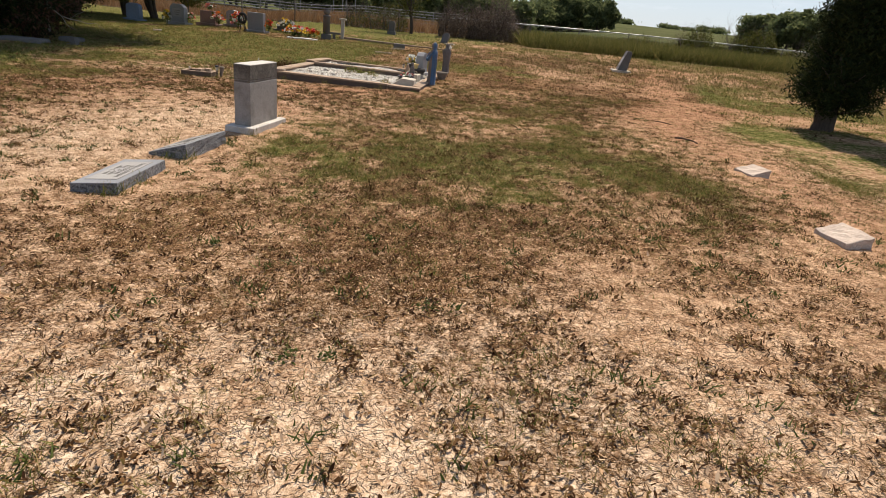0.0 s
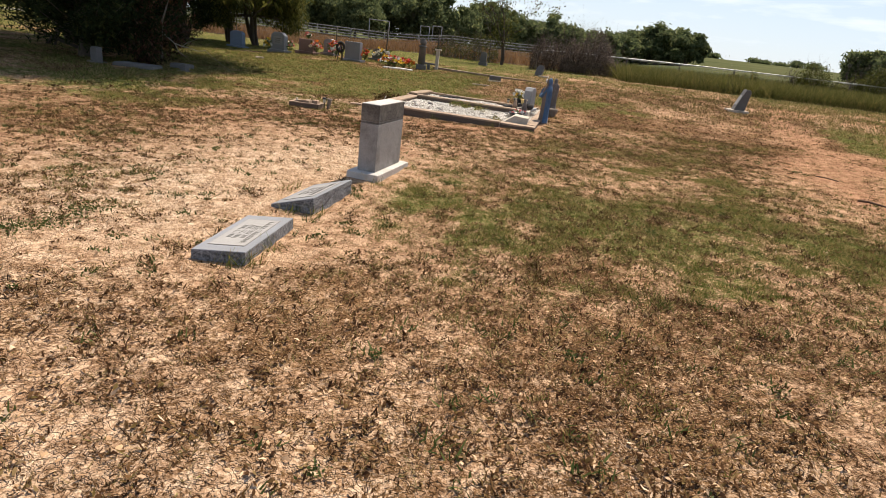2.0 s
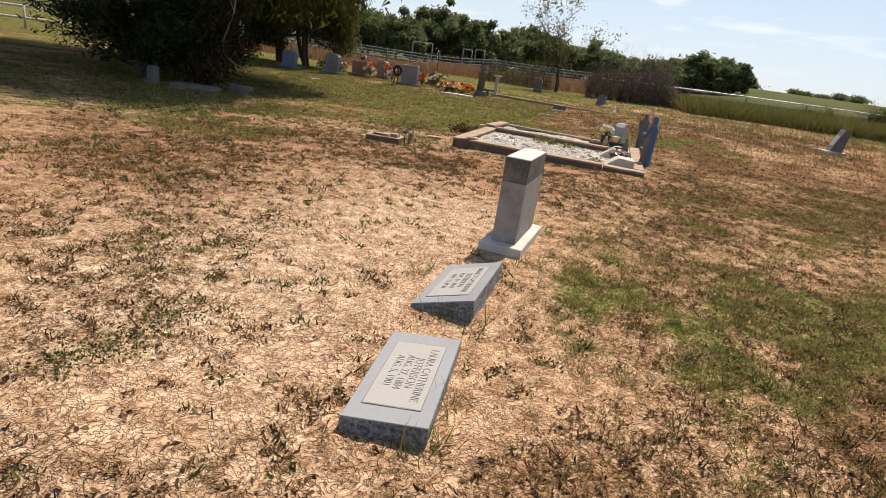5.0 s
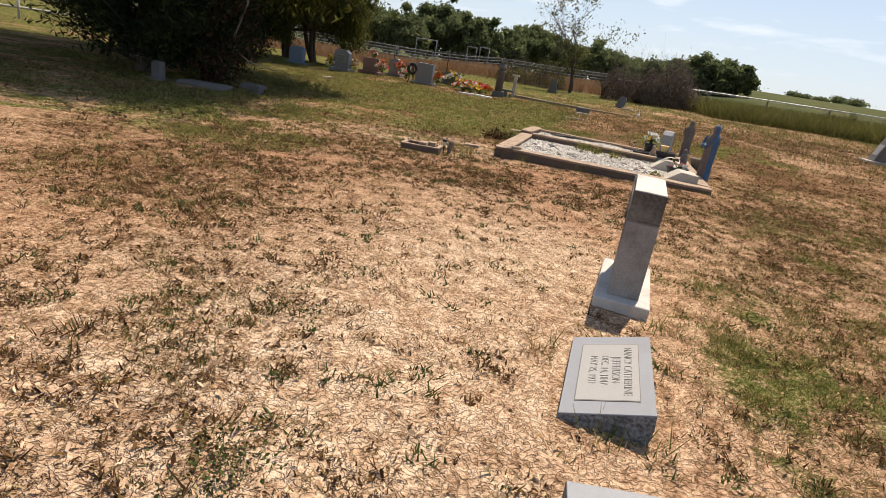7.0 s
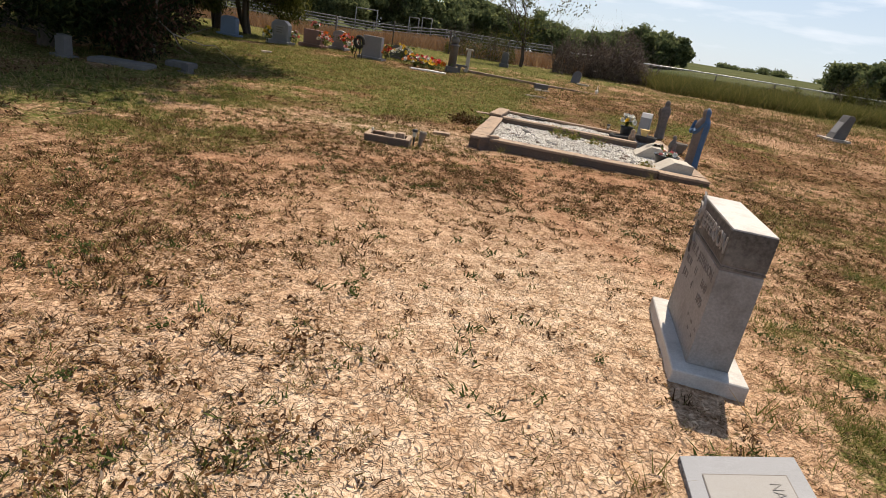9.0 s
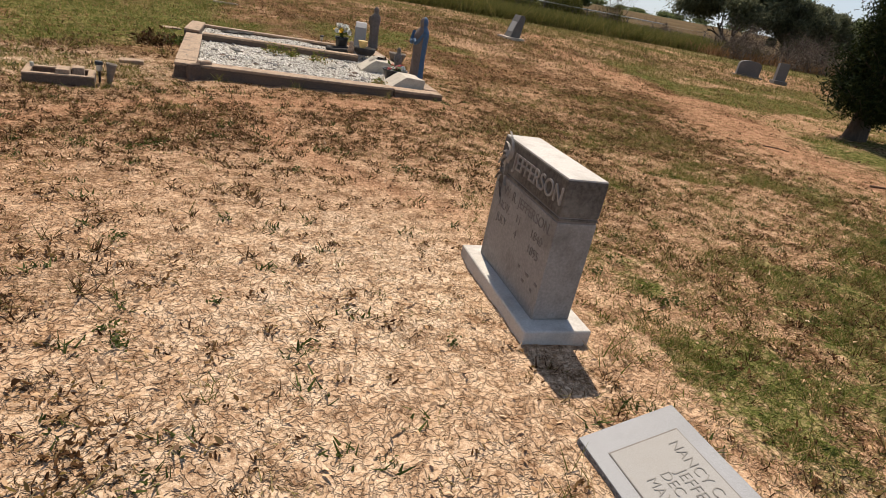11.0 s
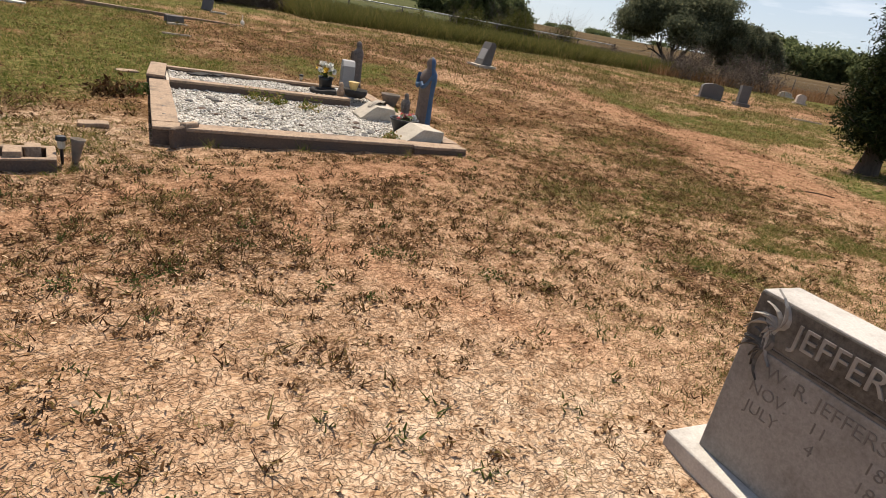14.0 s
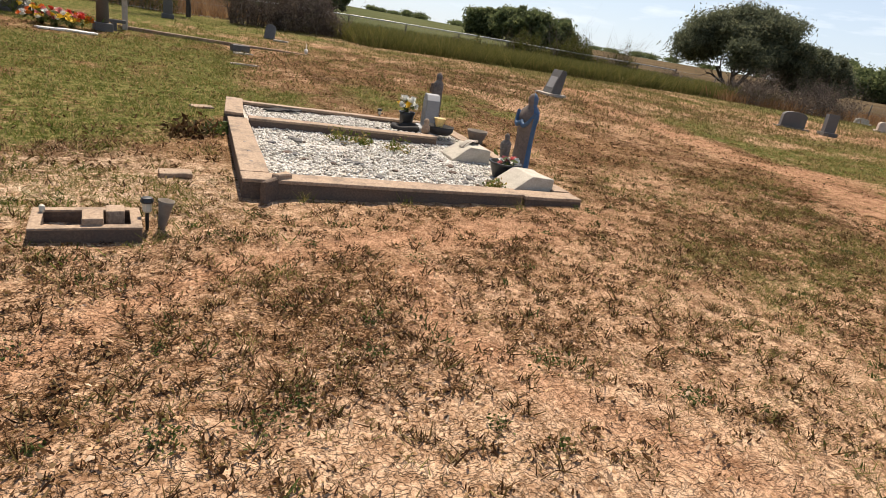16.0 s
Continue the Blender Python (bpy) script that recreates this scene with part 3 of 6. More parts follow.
# ---------------------------------------------------------------- lettering
def lettering(parent, body, size, at, m, mat, depth=0.002, label="", spacing=1.0):
    """One line of built-in lettering as a mesh; m turns its plane, at is its centre."""
    cu = bpy.data.curves.new("line", "FONT")
    cu.body, cu.size, cu.extrude, cu.align_x, cu.align_y = body, size, depth, "CENTER", "CENTER"
    cu.space_character = spacing
    cu.offset = -0.012 * size if depth < 0.004 else 0.0
    tmp = new("line", cu)
    me = bpy.data.meshes.new_from_object(tmp.evaluated_get(bpy.context.evaluated_depsgraph_get()))
    bpy.data.objects.remove(tmp)
    bpy.data.curves.remove(cu)
    me.materials.clear()
    me.materials.append(mat)
    me.transform(Matrix.Translation(at) @ m)
    # each letter a part of its own
    bm = bmesh.new()
    bm.from_mesh(me)
    bpy.data.meshes.remove(me)
    left = set(bm.verts)
    while left:
        seed = next(v for v in bm.verts if v in left)
        group, todo = {seed}, [seed]
        while todo:
            for e in todo.pop().link_edges:
                for w in e.verts:
                    if w not in group:
                        group.add(w)
                        todo.append(w)
        left -= group
        one, index = bmesh.new(), {}
        for v in bm.verts:
            if v in group:
                index[v] = one.verts.new(v.co)
        for f in bm.faces:
            if f.verts[0] in group:
                one.faces.new([index[v] for v in f.verts])
        part("letter", one, mat, parent, label)
    bm.free()


def leaf_scroll(parent, at, m, size, mat):
    """A carved spray of leaves, raised a little from the stone."""
    bm = bmesh.new()
    for k in range(9):
        a = radians(35 + k * 24)
        length = size * (0.5 + 0.5 * math.sin(k * 0.9 + 0.6) ** 2)
        prev = None
        for s in range(6):
            t = s / 5
            ang = a + t * 0.9
            c = Vector((math.cos(ang) * length * t, math.sin(ang) * length * t, 0.004))
            w = size * 0.09 * math.sin(math.pi * min(0.98, t + 0.12))
            side = Vector((-math.sin(ang), math.cos(ang), 0)) * w
            row = [bm.verts.new(c + side - Vector((0, 0, 0.006))), bm.verts.new(c + Vector((0, 0, 0.006))), bm.verts.new(c - side - Vector((0, 0, 0.006)))]
            if prev:
                bm.faces.new((prev[0], prev[1], row[1], row[0]))
                bm.faces.new((prev[1], prev[2], row[2], row[1]))
            prev = row
    bmesh.ops.transform(bm, matrix=Matrix.Translation(at) @ m, verts=bm.verts)
    return part("carved_leaves", bm, mat, parent, "carved leaf spray darkened by lichen")


# front of the stones faces minus x: text runs along minus y, upright along z
FACE_WEST = Matrix(((0, 0, -1, 0), (-1, 0, 0, 0), (0, 1, 0, 0), (0, 0, 0, 1)))


def build_main_headstone():
    t = thing("headstone", (-2.305, 7.655, -0.03), -9.4, "grey marble headstone with raised lettering on a pale base", "headstone")
    part("base", block((0.375, 0.98, 0.115), bevel=0.014, seg=3), M_marble_base, t, "pale stone base slab")
    z0 = 0.115
    # the tablet: tall plain die below, darker band above a double groove
    tablet = part("tablet", block((0.212, 0.765, 0.525), (0, 0, z0), 0.006), M_marble, t)
    part("band", block((0.204, 0.757, 0.010), (0, 0, z0 + 0.525), 0.002), M_letter, t, "dark recessed groove")
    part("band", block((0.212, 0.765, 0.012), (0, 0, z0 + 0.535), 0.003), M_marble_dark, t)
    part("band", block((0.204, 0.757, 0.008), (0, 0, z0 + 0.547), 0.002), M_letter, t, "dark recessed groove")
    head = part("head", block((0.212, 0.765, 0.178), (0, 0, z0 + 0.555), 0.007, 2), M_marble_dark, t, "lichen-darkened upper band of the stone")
    # top face in the pale marble, so its colour carries the sunlight
    part("top_face", block((0.206, 0.758, 0.012), (0, 0, z0 + 0.728), 0.005, 2), M_marble_base, t, "pale top face, sunlight put into its colour")
    xw = -0.107
    lettering(head, "JEFFERSON", 0.122, (xw, -0.085, z0 + 0.640), FACE_WEST, M_letter_raised, 0.006, "raised family name", 0.97)
    lettering(tablet, "W. R. JEFFERSON.", 0.077, (xw, -0.05, z0 + 0.462), FACE_WEST, M_letter, 0.0015)
    for body, y, z in (("NOV.", 0.20, 0.375), ("11", 0.0, 0.375), ("1840", -0.23, 0.375), ("JULY", 0.20, 0.295), ("4", 0.0, 0.295), ("1895", -0.23, 0.295)):
        lettering(tablet, body, 0.068, (xw, y, z0 + z), FACE_WEST, M_letter, 0.0015)
    # worn verse that can no longer be read
    for k in range(5):
        part("worn_verse", block((0.003, 0.022 + 0.008 * (k % 3), 0.014), (xw, -0.13 - 0.052 * k - 0.02 * (k % 2), z0 + 0.165 - 0.048 * (k % 2)), 0.001), M_letter, tablet)
    leaf_scroll(head, (xw - 0.002, 0.265, z0 + 0.63), FACE_WEST, 0.150, M_letter_raised)
    leaf_scroll(tablet, (xw - 0.002, 0.285, z0 + 0.53), FACE_WEST, 0.125, M_marble_dark)
    return t


build_main_headstone()


def slant_plaque(at, turn, width, length, low, high, rows, label, mats=(M_granite, M_granite_rough, M_granite_panel), tilt=(0, 0)):
    """A low bevel marker: polished slanting face, rock-pitched sides, text read from the low side."""
    t = thing("grave_marker", at, turn, label, "grave marker", "sloping granite markers")
    body_m, side_m, panel_m = mats
    h = width / 2
    bm = prism([(-h, -0.08), (h, -0.08), (h, high), (-h, low)], length, 0.004)
    bmesh.ops.subdivide_edges(bm, edges=[e for e in bm.edges if e.calc_length() > 0.2], cuts=7, use_grid_fill=True)
    for v in bm.verts:
        top = low + (high - low) * (v.co.x + h) / width
        if v.co.z < top - 0.008:
            v.co += Vector(noise.noise_vector(v.co * 24 + Vector(at))) * 0.011
    part("rough_body", bm, side_m, t, "rock-pitched rough sides")
    slope = math.atan2(high - low, width)
    top_m = Matrix.Translation((0, 0, (low + high) / 2)) @ Matrix.Rotation(-slope, 4, "Y")
    wide = width / math.cos(slope)

    def flat(size, up, bev):
        b = block(size, (0, 0, up), bev, 1)
        bmesh.ops.transform(b, matrix=top_m, verts=b.verts)
        return b
    face = flat((wide - 0.004, length - 0.004, 0.010), -0.004, 0.002)
    part("polished_face", face, body_m, t, "smooth grey sloping face")
    part("panel_groove", flat((wide * 0.70, length * 0.735, 0.003), 0.0062, 0.0005), M_letter, t, "thin dark border line")
    panel = part("panel", flat((wide * 0.68, length * 0.72, 0.003), 0.0072, 0.0005), panel_m, t, "paler frosted inscription panel")
    turn_text = top_m @ Matrix(((0, 1, 0, 0), (-1, 0, 0, 0), (0, 0, 1, 0), (0, 0, 0, 1)))
    n = len(rows)
    for k, (body, size, shift) in enumerate(rows):
        u = wide * (0.215 - 0.40 * k / max(1, n - 1))
        lettering(panel, body, size, top_m @ Vector((u, -shift, 0.0115)), turn_text.to_3x3().to_4x4(), M_letter_worn, 0.001)
    return t


slant_plaque((-2.62, 4.83, 0.0), -0.5, 0.375, 0.83, 0.068, 0.105,
             [("LAURA CATHERINE", 0.057, 0), ("JEFFERSON", 0.060, 0), ("AUG. 27, 1884", 0.054, 0), ("AUG. 5, 1901", 0.054, 0)],
             "sloping grey granite marker with a pale inscribed panel")
slant_plaque((-2.57, 6.13, -0.01), -7.0, 0.40, 0.84, 0.04, 0.165,
             [("NANCY CATHERINE", 0.057, 0), ("JEFFERSON", 0.060, 0), ("DEC. 14, 1847", 0.054, 0), ("MAY 25, 1931", 0.054, 0)],
             "sloping grey granite marker with a chipped top edge")


def tan_marker(at, turn, width, length):
    t = thing("grave_marker", at, turn, "small weathered tan stone marker sunk in reddish soil", "grave marker", "tan markers by the track")
    h = width / 2
    bm = prism([(-h, -0.10), (h, -0.10), (h, 0.105), (-h, 0.035)], length, 0.008)
    bmesh.ops.subdivide_edges(bm, edges=[e for e in bm.edges if e.calc_length() > 0.15], cuts=4, use_grid_fill=True)
    for v in bm.verts:
        v.co += Vector(noise.noise_vector(v.co * 18 + Vector(at))) * 0.014
    part("body", bm, M_tan_stone, t)
    return t


tan_marker((3.50, 4.50, gz(3.50, 4.50)), 8, 0.24, 0.36)
tan_marker((3.90, 6.82, gz(3.90, 6.82)), 8, 0.23, 0.35)


# ---------------------------------------------------------------- the gravelled double plot
PLOT_X, PLOT_Y, PLOT_TURN, PLOT_Z = -3.80, 13.16, -5.8, 0.0


def on_plot(u, d, z=0.0):
    """From along-kerb and depth metres to the world."""
    c, s = math.cos(radians(PLOT_TURN)), math.sin(radians(PLOT_TURN))
    return (PLOT_X + u * c - d * s, PLOT_Y + u * s + d * c, PLOT_Z + z)


def kerb(u0, d0, u1, d1, wide, top, label="cracked concrete kerb round a grave plot", low=-0.15):
    """A length of cast kerb, its sides stained and darkened for shade, slightly uneven."""
    ax, ay, _ = on_plot(u0, d0)
    bx, by, _ = on_plot(u1, d1)
    length = math.hypot(bx - ax, by - ay)
    t = thing("plot_kerb", ((ax + bx) / 2, (ay + by) / 2, 0), math.degrees(math.atan2(by - ay, bx - ax)), label, "kerb", "plot kerbs")
    # sides in a dark copy of the concrete paint their shade; caps stay tan
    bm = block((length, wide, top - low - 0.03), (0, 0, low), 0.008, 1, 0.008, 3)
    part("kerb_side", bm, M_concrete_dark, t, "kerb side, concrete darkened for shade")
    part("kerb_cap", block((length + 0.006, wide + 0.006, 0.034), (0, 0, top - 0.034), 0.010, 2, 0.006, 3), M_concrete, t, "tan upper surface in the lit concrete tone")
    return t


kerb(0.0, 0.12, 2.74, 0.12, 0.24, 0.165)
kerb(2.76, 0.11, 3.46, 0.11, 0.24, 0.155)
kerb(0.12, 0.245, 0.14, 2.90, 0.24, 0.17, "wide concrete kerb with drilled holes along its top")
kerb(3.36, 0.24, 3.40, 4.10, 0.20, 0.165)
kerb(0.27, 2.80, 2.80, 2.72, 0.17, 0.21)
kerb(0.22, 4.20, 3.25, 4.05, 0.15, 0.19)
kerb(0.10, 2.93, 0.18, 4.25, 0.22, 0.22, "raised broken concrete kerb end block")
for k in range(5):
    p = on_plot(0.12 + 0.01 * (k % 2), 0.6 + 0.42 * k, 0.168)
    part_t = thing("kerb_hole", p, 0, "dark drilled hole in the concrete kerb", "hole", "kerb holes")
    part("plug", lathe([(0.018, 0), (0.018, 0.004), (0.012, 0.005)], 10), M_letter, part_t)


def gravel(name, u0, u1, d0, d1, n, z, label):
    rng = np.random.default_rng(len(name) + n)
    u, d = rng.uniform(u0, u1, n), rng.uniform(d0, d1, n)
    keep = rng.uniform(0, 1, n) < 0.30 + 1.1 * fbm(u * 1.0 + 9, d, 0.55, 13)
    u, d = u[keep], d[keep]
    n = len(u)
    c, s = math.cos(radians(PLOT_TURN)), math.sin(radians(PLOT_TURN))
    ctr = np.stack([PLOT_X + u * c - d * s, PLOT_Y + u * s + d * c, z + rng.uniform(-0.004, 0.016, n) + 0.03 * (vnoise(u, d, 0.5) - 0.5)], -1)
    # each stone a squashed octahedron
    o = np.array([(1, 0, 0), (0, 1, 0), (-1, 0, 0), (0, -1, 0), (0, 0, 1), (0, 0, -1)], float)
    size = rng.uniform(0.008, 0.027, (n, 1, 1)) * rng.uniform(0.6, 1.3, (n, 1, 3)) * np.array([1, 1, 0.6])
    a = rng.uniform(0, 6.28, n)
    R = np.zeros((n, 3, 3))
    R[:, 0, 0], R[:, 0, 1], R[:, 1, 0], R[:, 1, 1], R[:, 2, 2] = np.cos(a), -np.sin(a), np.sin(a), np.cos(a), 1
    v = ctr[:, None] + np.einsum("nij,nkj->nki", R, o[None] * size + rng.normal(0, 0.002, (n, 6, 3)))
    tri = np.array([(0, 1, 4), (1, 2, 4), (2, 3, 4), (3, 0, 4), (1, 0, 5), (2, 1, 5), (3, 2, 5), (0, 3, 5)])
    f = (np.arange(n)[:, None, None] * 6 + tri[None]).reshape(-1, 3)
    tagged(new(name, quick_mesh(name, v.reshape(-1, 3), f, M_gravel)), label, "gravel", kind="stuff")


def bed(u0, u1, d0, d1, z):
    t = thing("gravel_bed", on_plot((u0 + u1) / 2, (d0 + d1) / 2, 0), PLOT_TURN, "compacted pale gravel bed inside the kerbed plot", "gravel bed", kind="structure")
    part("bed", block((u1 - u0, d1 - d0, z + 0.1), (0, 0, -0.1), 0.0, 1, 0.006, 8), stone("gravel_fines", (0.60, 0.55, 0.48), (0.34, 0.30, 0.25), 40, 5.0, (0.2, 0.17, 0.13), 0.4), t)


bed(0.2, 3.3, 0.22, 2.74, 0.085)
bed(0.25, 3.3, 2.86, 4.13, 0.12)
gravel("plot_gravel", 0.25, 3.28, 0.24, 2.72, 15000, 0.088, "loose white gravel with a few dark stones")
gravel("plot_gravel_back", 0.30, 3.28, 2.90, 4.10, 7000, 0.123, "loose white gravel in the narrow back plot")


def dark_stones():
    rr = np.random.default_rng(77)
    spots = [(rr.uniform(0.35, 3.0), rr.uniform(0.32, 2.6)) for _ in range(46)]
    for k, (u, d) in enumerate(spots):
        bm = bmesh.new()
        bmesh.ops.create_icosphere(bm, subdivisions=1, radius=1.0)
        w = rr.uniform(0.022, 0.06)
        for v in bm.verts:
            v.co = Vector((v.co.x * w * 1.5, v.co.y * w, v.co.z * w * 0.55)) * (1 + 0.3 * noise.noise(v.co * 1.7 + Vector((k, 0, 0))))
        t = thing("cobble", on_plot(u, d, 0.098), rr.uniform(0, 360), "flat grey-brown stone lying in white gravel", "stone", "stones in the gravel")
        part("stone", bm, M_dark_stone if k % 3 else M_concrete_dark, t)


dark_stones()


def broken_corner():
    """Split corner of the kerb, its shards leaning out of line."""
    t = thing("broken_kerb_corner", on_plot(0.14, 0.02, 0.0), PLOT_TURN + 12, "split concrete corner shards of the kerb", "kerb")
    for size, at, turn, mat in (((0.34, 0.05, 0.20), (0.12, -0.04, -0.02), 38, M_concrete_dark), ((0.16, 0.09, 0.05), (0.20, 0.02, 0.155), 25, M_concrete), ((0.10, 0.05, 0.04), (0.27, 0.10, 0.160), 60, M_white_stone)):
        part("shard", block(size, at, 0.010, 1, 0.016, 2, turn), mat, t)


broken_corner()


def pillow_marker(u, d, turn, label):
    """A small slant marker, its pale face turned to the foot of the grave."""
    t = thing("grave_marker", on_plot(u, d, 0.08), PLOT_TURN + turn, label, "grave marker", "slant markers in the plot")
    bm = prism([(-0.26, -0.03), (0.25, -0.03), (0.25, 0.19), (-0.03, 0.215), (-0.26, 0.04)], 0.44, 0.012)
    bmesh.ops.subdivide_edges(bm, edges=[e for e in bm.edges if e.calc_length() > 0.2], cuts=3, use_grid_fill=True)
    for v in bm.verts:
        v.co += Vector(noise.noise_vector(v.co * 8 + Vector((u, d, 0)))) * 0.010
    part("body", bm, M_white_stone, t)


pillow_marker(3.02, 0.52, 2, "chalky white slant marker stained along its back")
pillow_marker(2.92, 1.88, -3, "cream slant marker with a striped shell resting on it")


def robed_statue(name, at, turn, height, mats, label, lean=0.0):
    """A robed standing figure as one plain mesh: rings from hem to veil; the front takes the gown."""
    levels = [(0.00, 0.155, 0.125, 0.0), (0.03, 0.16, 0.13, 0.0), (0.05, 0.135, 0.105, 0.0), (0.25, 0.120, 0.095, 0.0), (0.45, 0.118, 0.092, -0.004),
              (0.60, 0.135, 0.100, -0.012), (0.70, 0.150, 0.100, -0.016), (0.78, 0.135, 0.085, -0.006), (0.825, 0.090, 0.062, 0.004), (0.85, 0.056, 0.052, 0.004),
              (0.89, 0.062, 0.064, 0.0), (0.94, 0.060, 0.064, -0.004), (0.975, 0.042, 0.046, -0.004), (1.0, 0.010, 0.012, -0.002)]
    bm, seg, rings = bmesh.new(), 28, []
    for z, rx, ry, off in levels:
        row = []
        for i in range(seg):
            a = 2 * math.pi * i / seg
            fold = 1 + (0.055 * math.sin(a * 7 + z * 9) + 0.03 * math.sin(a * 11)) * (1 if z < 0.75 else 0.25)
            row.append(bm.verts.new((height * (off + ry * fold * math.cos(a)) + lean * z, height * rx * fold * math.sin(a), height * z)))
        rings.append(row)
    for k, (a, b) in enumerate(zip(rings, rings[1:])):
        for i in range(seg):
            f = bm.faces.new((a[i], a[(i + 1) % seg], b[(i + 1) % seg], b[i]))
            front = abs(i + 0.5 - seg / 2) < (5.5 if levels[k][0] < 0.62 else 3.6)
            f.material_index = 1 if front or k < 2 else 0
    bm.faces.new(rings[0][::-1])
    bm.faces.new(rings[-1])
    # folded sleeves across the front
    for sgn in (-1, 1):
        rows = []
        for s in range(6):
            q = s / 5
            c = Vector((height * (-0.05 - 0.085 * math.sin(q * 2.2)), sgn * height * 0.135 * (1 - q) ** 0.8, height * (0.74 - 0.14 * math.sin(q * 2.4))))
            r = height * (0.040 - 0.012 * q)
            rows.append([bm.verts.new(c + Vector((r * math.cos(w), 0.3 * r * math.sin(w) * sgn, r * math.sin(w)))) for w in [2 * math.pi * j / 8 for j in range(8)]])
        for a, b in zip(rows, rows[1:]):
            for j in range(8):
                bm.faces.new((a[j], a[(j + 1) % 8], b[(j + 1) % 8], b[j]))
    me = finish(bm, list(mats), True)
    ob = new(name, me)
    ob.matrix_world = pose(*at, 0, 0, turn)
    return tagged(ob, label, "statue")


M_blue_robe = stone("flaking_blue_paint", (0.06, 0.135, 0.25), (0.04, 0.085, 0.16), 30, 4.0, (0.15, 0.13, 0.11), 0.5, 0.7, 0.3)
M_gown = stone("bare_brown_grey_cast", (0.21, 0.16, 0.135), (0.12, 0.092, 0.078), 35, 4.0, (0.32, 0.27, 0.22), 0.3, 0.9, 0.4)
M_angel = stone("blackened_grey_cast", (0.20, 0.175, 0.155), (0.10, 0.085, 0.075), 35, 4.0, (0.04, 0.035, 0.03), 0.5, 0.9, 0.4)
sx, sy, _ = on_plot(3.52, 1.50)
robed_statue("statue", (sx, sy, gz(sx, sy) - 0.02), PLOT_TURN + 16, 1.0, (M_blue_robe, M_gown), "robed garden statue with flaking blue mantle, brown gown", 0.02)
sx, sy, _ = on_plot(3.55, 4.72)
robed_statue("statue", (sx, sy, gz(sx, sy) - 0.02), PLOT_TURN - 60, 0.84, (M_angel, M_gown), "dark weathered robed statue behind the back plot")
sx, sy, _ = on_plot(3.12, 1.20, 0.09)
robed_statue("statue", (sx, sy, 0.09), PLOT_TURN + 20, 0.50, (M_angel, M_angel), "small blackened praying statue between the markers", -0.03)


def scallop(u, d, z, label):
    """A fluted shell lying on the marker, pale ribs and dark furrows."""
    bm, rows = bmesh.new(), []
    for i in range(15):
        a = -1.25 + 2.5 * i / 14
        row = []
        for k in range(7):
            q = k / 6
            r = 0.25 * q * (1 - 0.12 * abs(a))
            lift = 0.085 * math.sin(math.pi * min(1, 0.15 + q * 0.85)) + (0.010 if i % 2 else -0.006) * q
            row.append(bm.verts.new((r * math.sin(a), r * math.cos(a) - 0.1, lift)))
        rows.append(row)
    for i, (a, b) in enumerate(zip(rows, rows[1:])):
        for k in range(6):
            f = bm.faces.new((a[k], a[k + 1], b[k + 1], b[k])) if k else None
            if f:
                f.material_index = (i // 1) % 2
    ob = thing("shell_ornament", on_plot(u, d, z), PLOT_TURN + 40, label, "ornament")
    me = finish(bm, [M_white_stone, M_concrete_dark])
    o = part("shell", me, None, ob)
    return ob


scallop(2.98, 1.92, 0.255, "fluted striped shell ornament lying on a slant marker")


def pot(name, at, profile, mat, label, category, seg=20):
    t = thing(name, at, 0, label, category)
    part("bowl", lathe(profile, seg), mat, t, smooth=True)
    return t


def blossom_mesh(colour, radius):
    """One silk bloom: three whorls of cupped petals."""
    bm = bmesh.new()
    for ring in range(3):
        for k in range(6):
            a = 2 * math.pi * (k + ring * 0.5) / 6
            r = radius * (1 - 0.25 * ring)
            tip = Vector((math.cos(a) * r, math.sin(a) * r, radius * (0.25 + 0.35 * ring)))
            sd = Vector((-math.sin(a), math.cos(a), 0)) * r * 0.42
            m = tip * 0.6
            bm.faces.new([bm.verts.new(p) for p in (Vector((0, 0, 0)), m + sd, tip + Vector((0, 0, 0.1 * r)), m - sd)])
    return finish(bm, M_petal[colour])


def bouquet(name, at, spread, n, colours, label, tall=0.25, leaves=20, radius=0.045, blade=0.10):
    """Silk flowers: each bloom a part on a stem, with leaves between."""
    rng = np.random.default_rng(int(abs(at[0] * 131 + at[1] * 17)) + n)
    t = thing(name, at, 0, label, "flowers")
    kinds = {c: blossom_mesh(c, radius) for c in colours}
    stems = []
    for k in range(n):
        a, r = rng.uniform(0, 6.28), spread * math.sqrt(rng.uniform(0, 1))
        p = Vector((r * math.cos(a), r * math.sin(a), tall * rng.uniform(0.55, 1.0) * (1 - 0.4 * (r / spread) ** 2)))
        ob = part("bloom", kinds[colours[k % len(colours)]], None, t)
        ob.matrix_local = Matrix.LocRotScale(p, Euler((rng.uniform(-0.9, 0.9), rng.uniform(-0.9, 0.9), rng.uniform(0, 6))), Vector((1, 1, 1)) * rng.uniform(0.8, 1.35))
        stems.append((np.array([(0, 0, 0), (p.x * 0.4, p.y * 0.4, p.z * 0.6), (p.x, p.y, p.z)]), np.array([0.005, 0.004, 0.003])))
    part("stalk", tubes("stalk", stems, M_greenweed, 4), None, t)
    ctr = np.stack([rng.normal(0, spread * 0.55, leaves), rng.normal(0, spread * 0.55, leaves), rng.uniform(0.2, 0.9, leaves) * tall], -1)
    part("foliage", leaf_cloud("foliage", ctr, blade, M_greenweed, rng, 0.5), None, t)
    return t


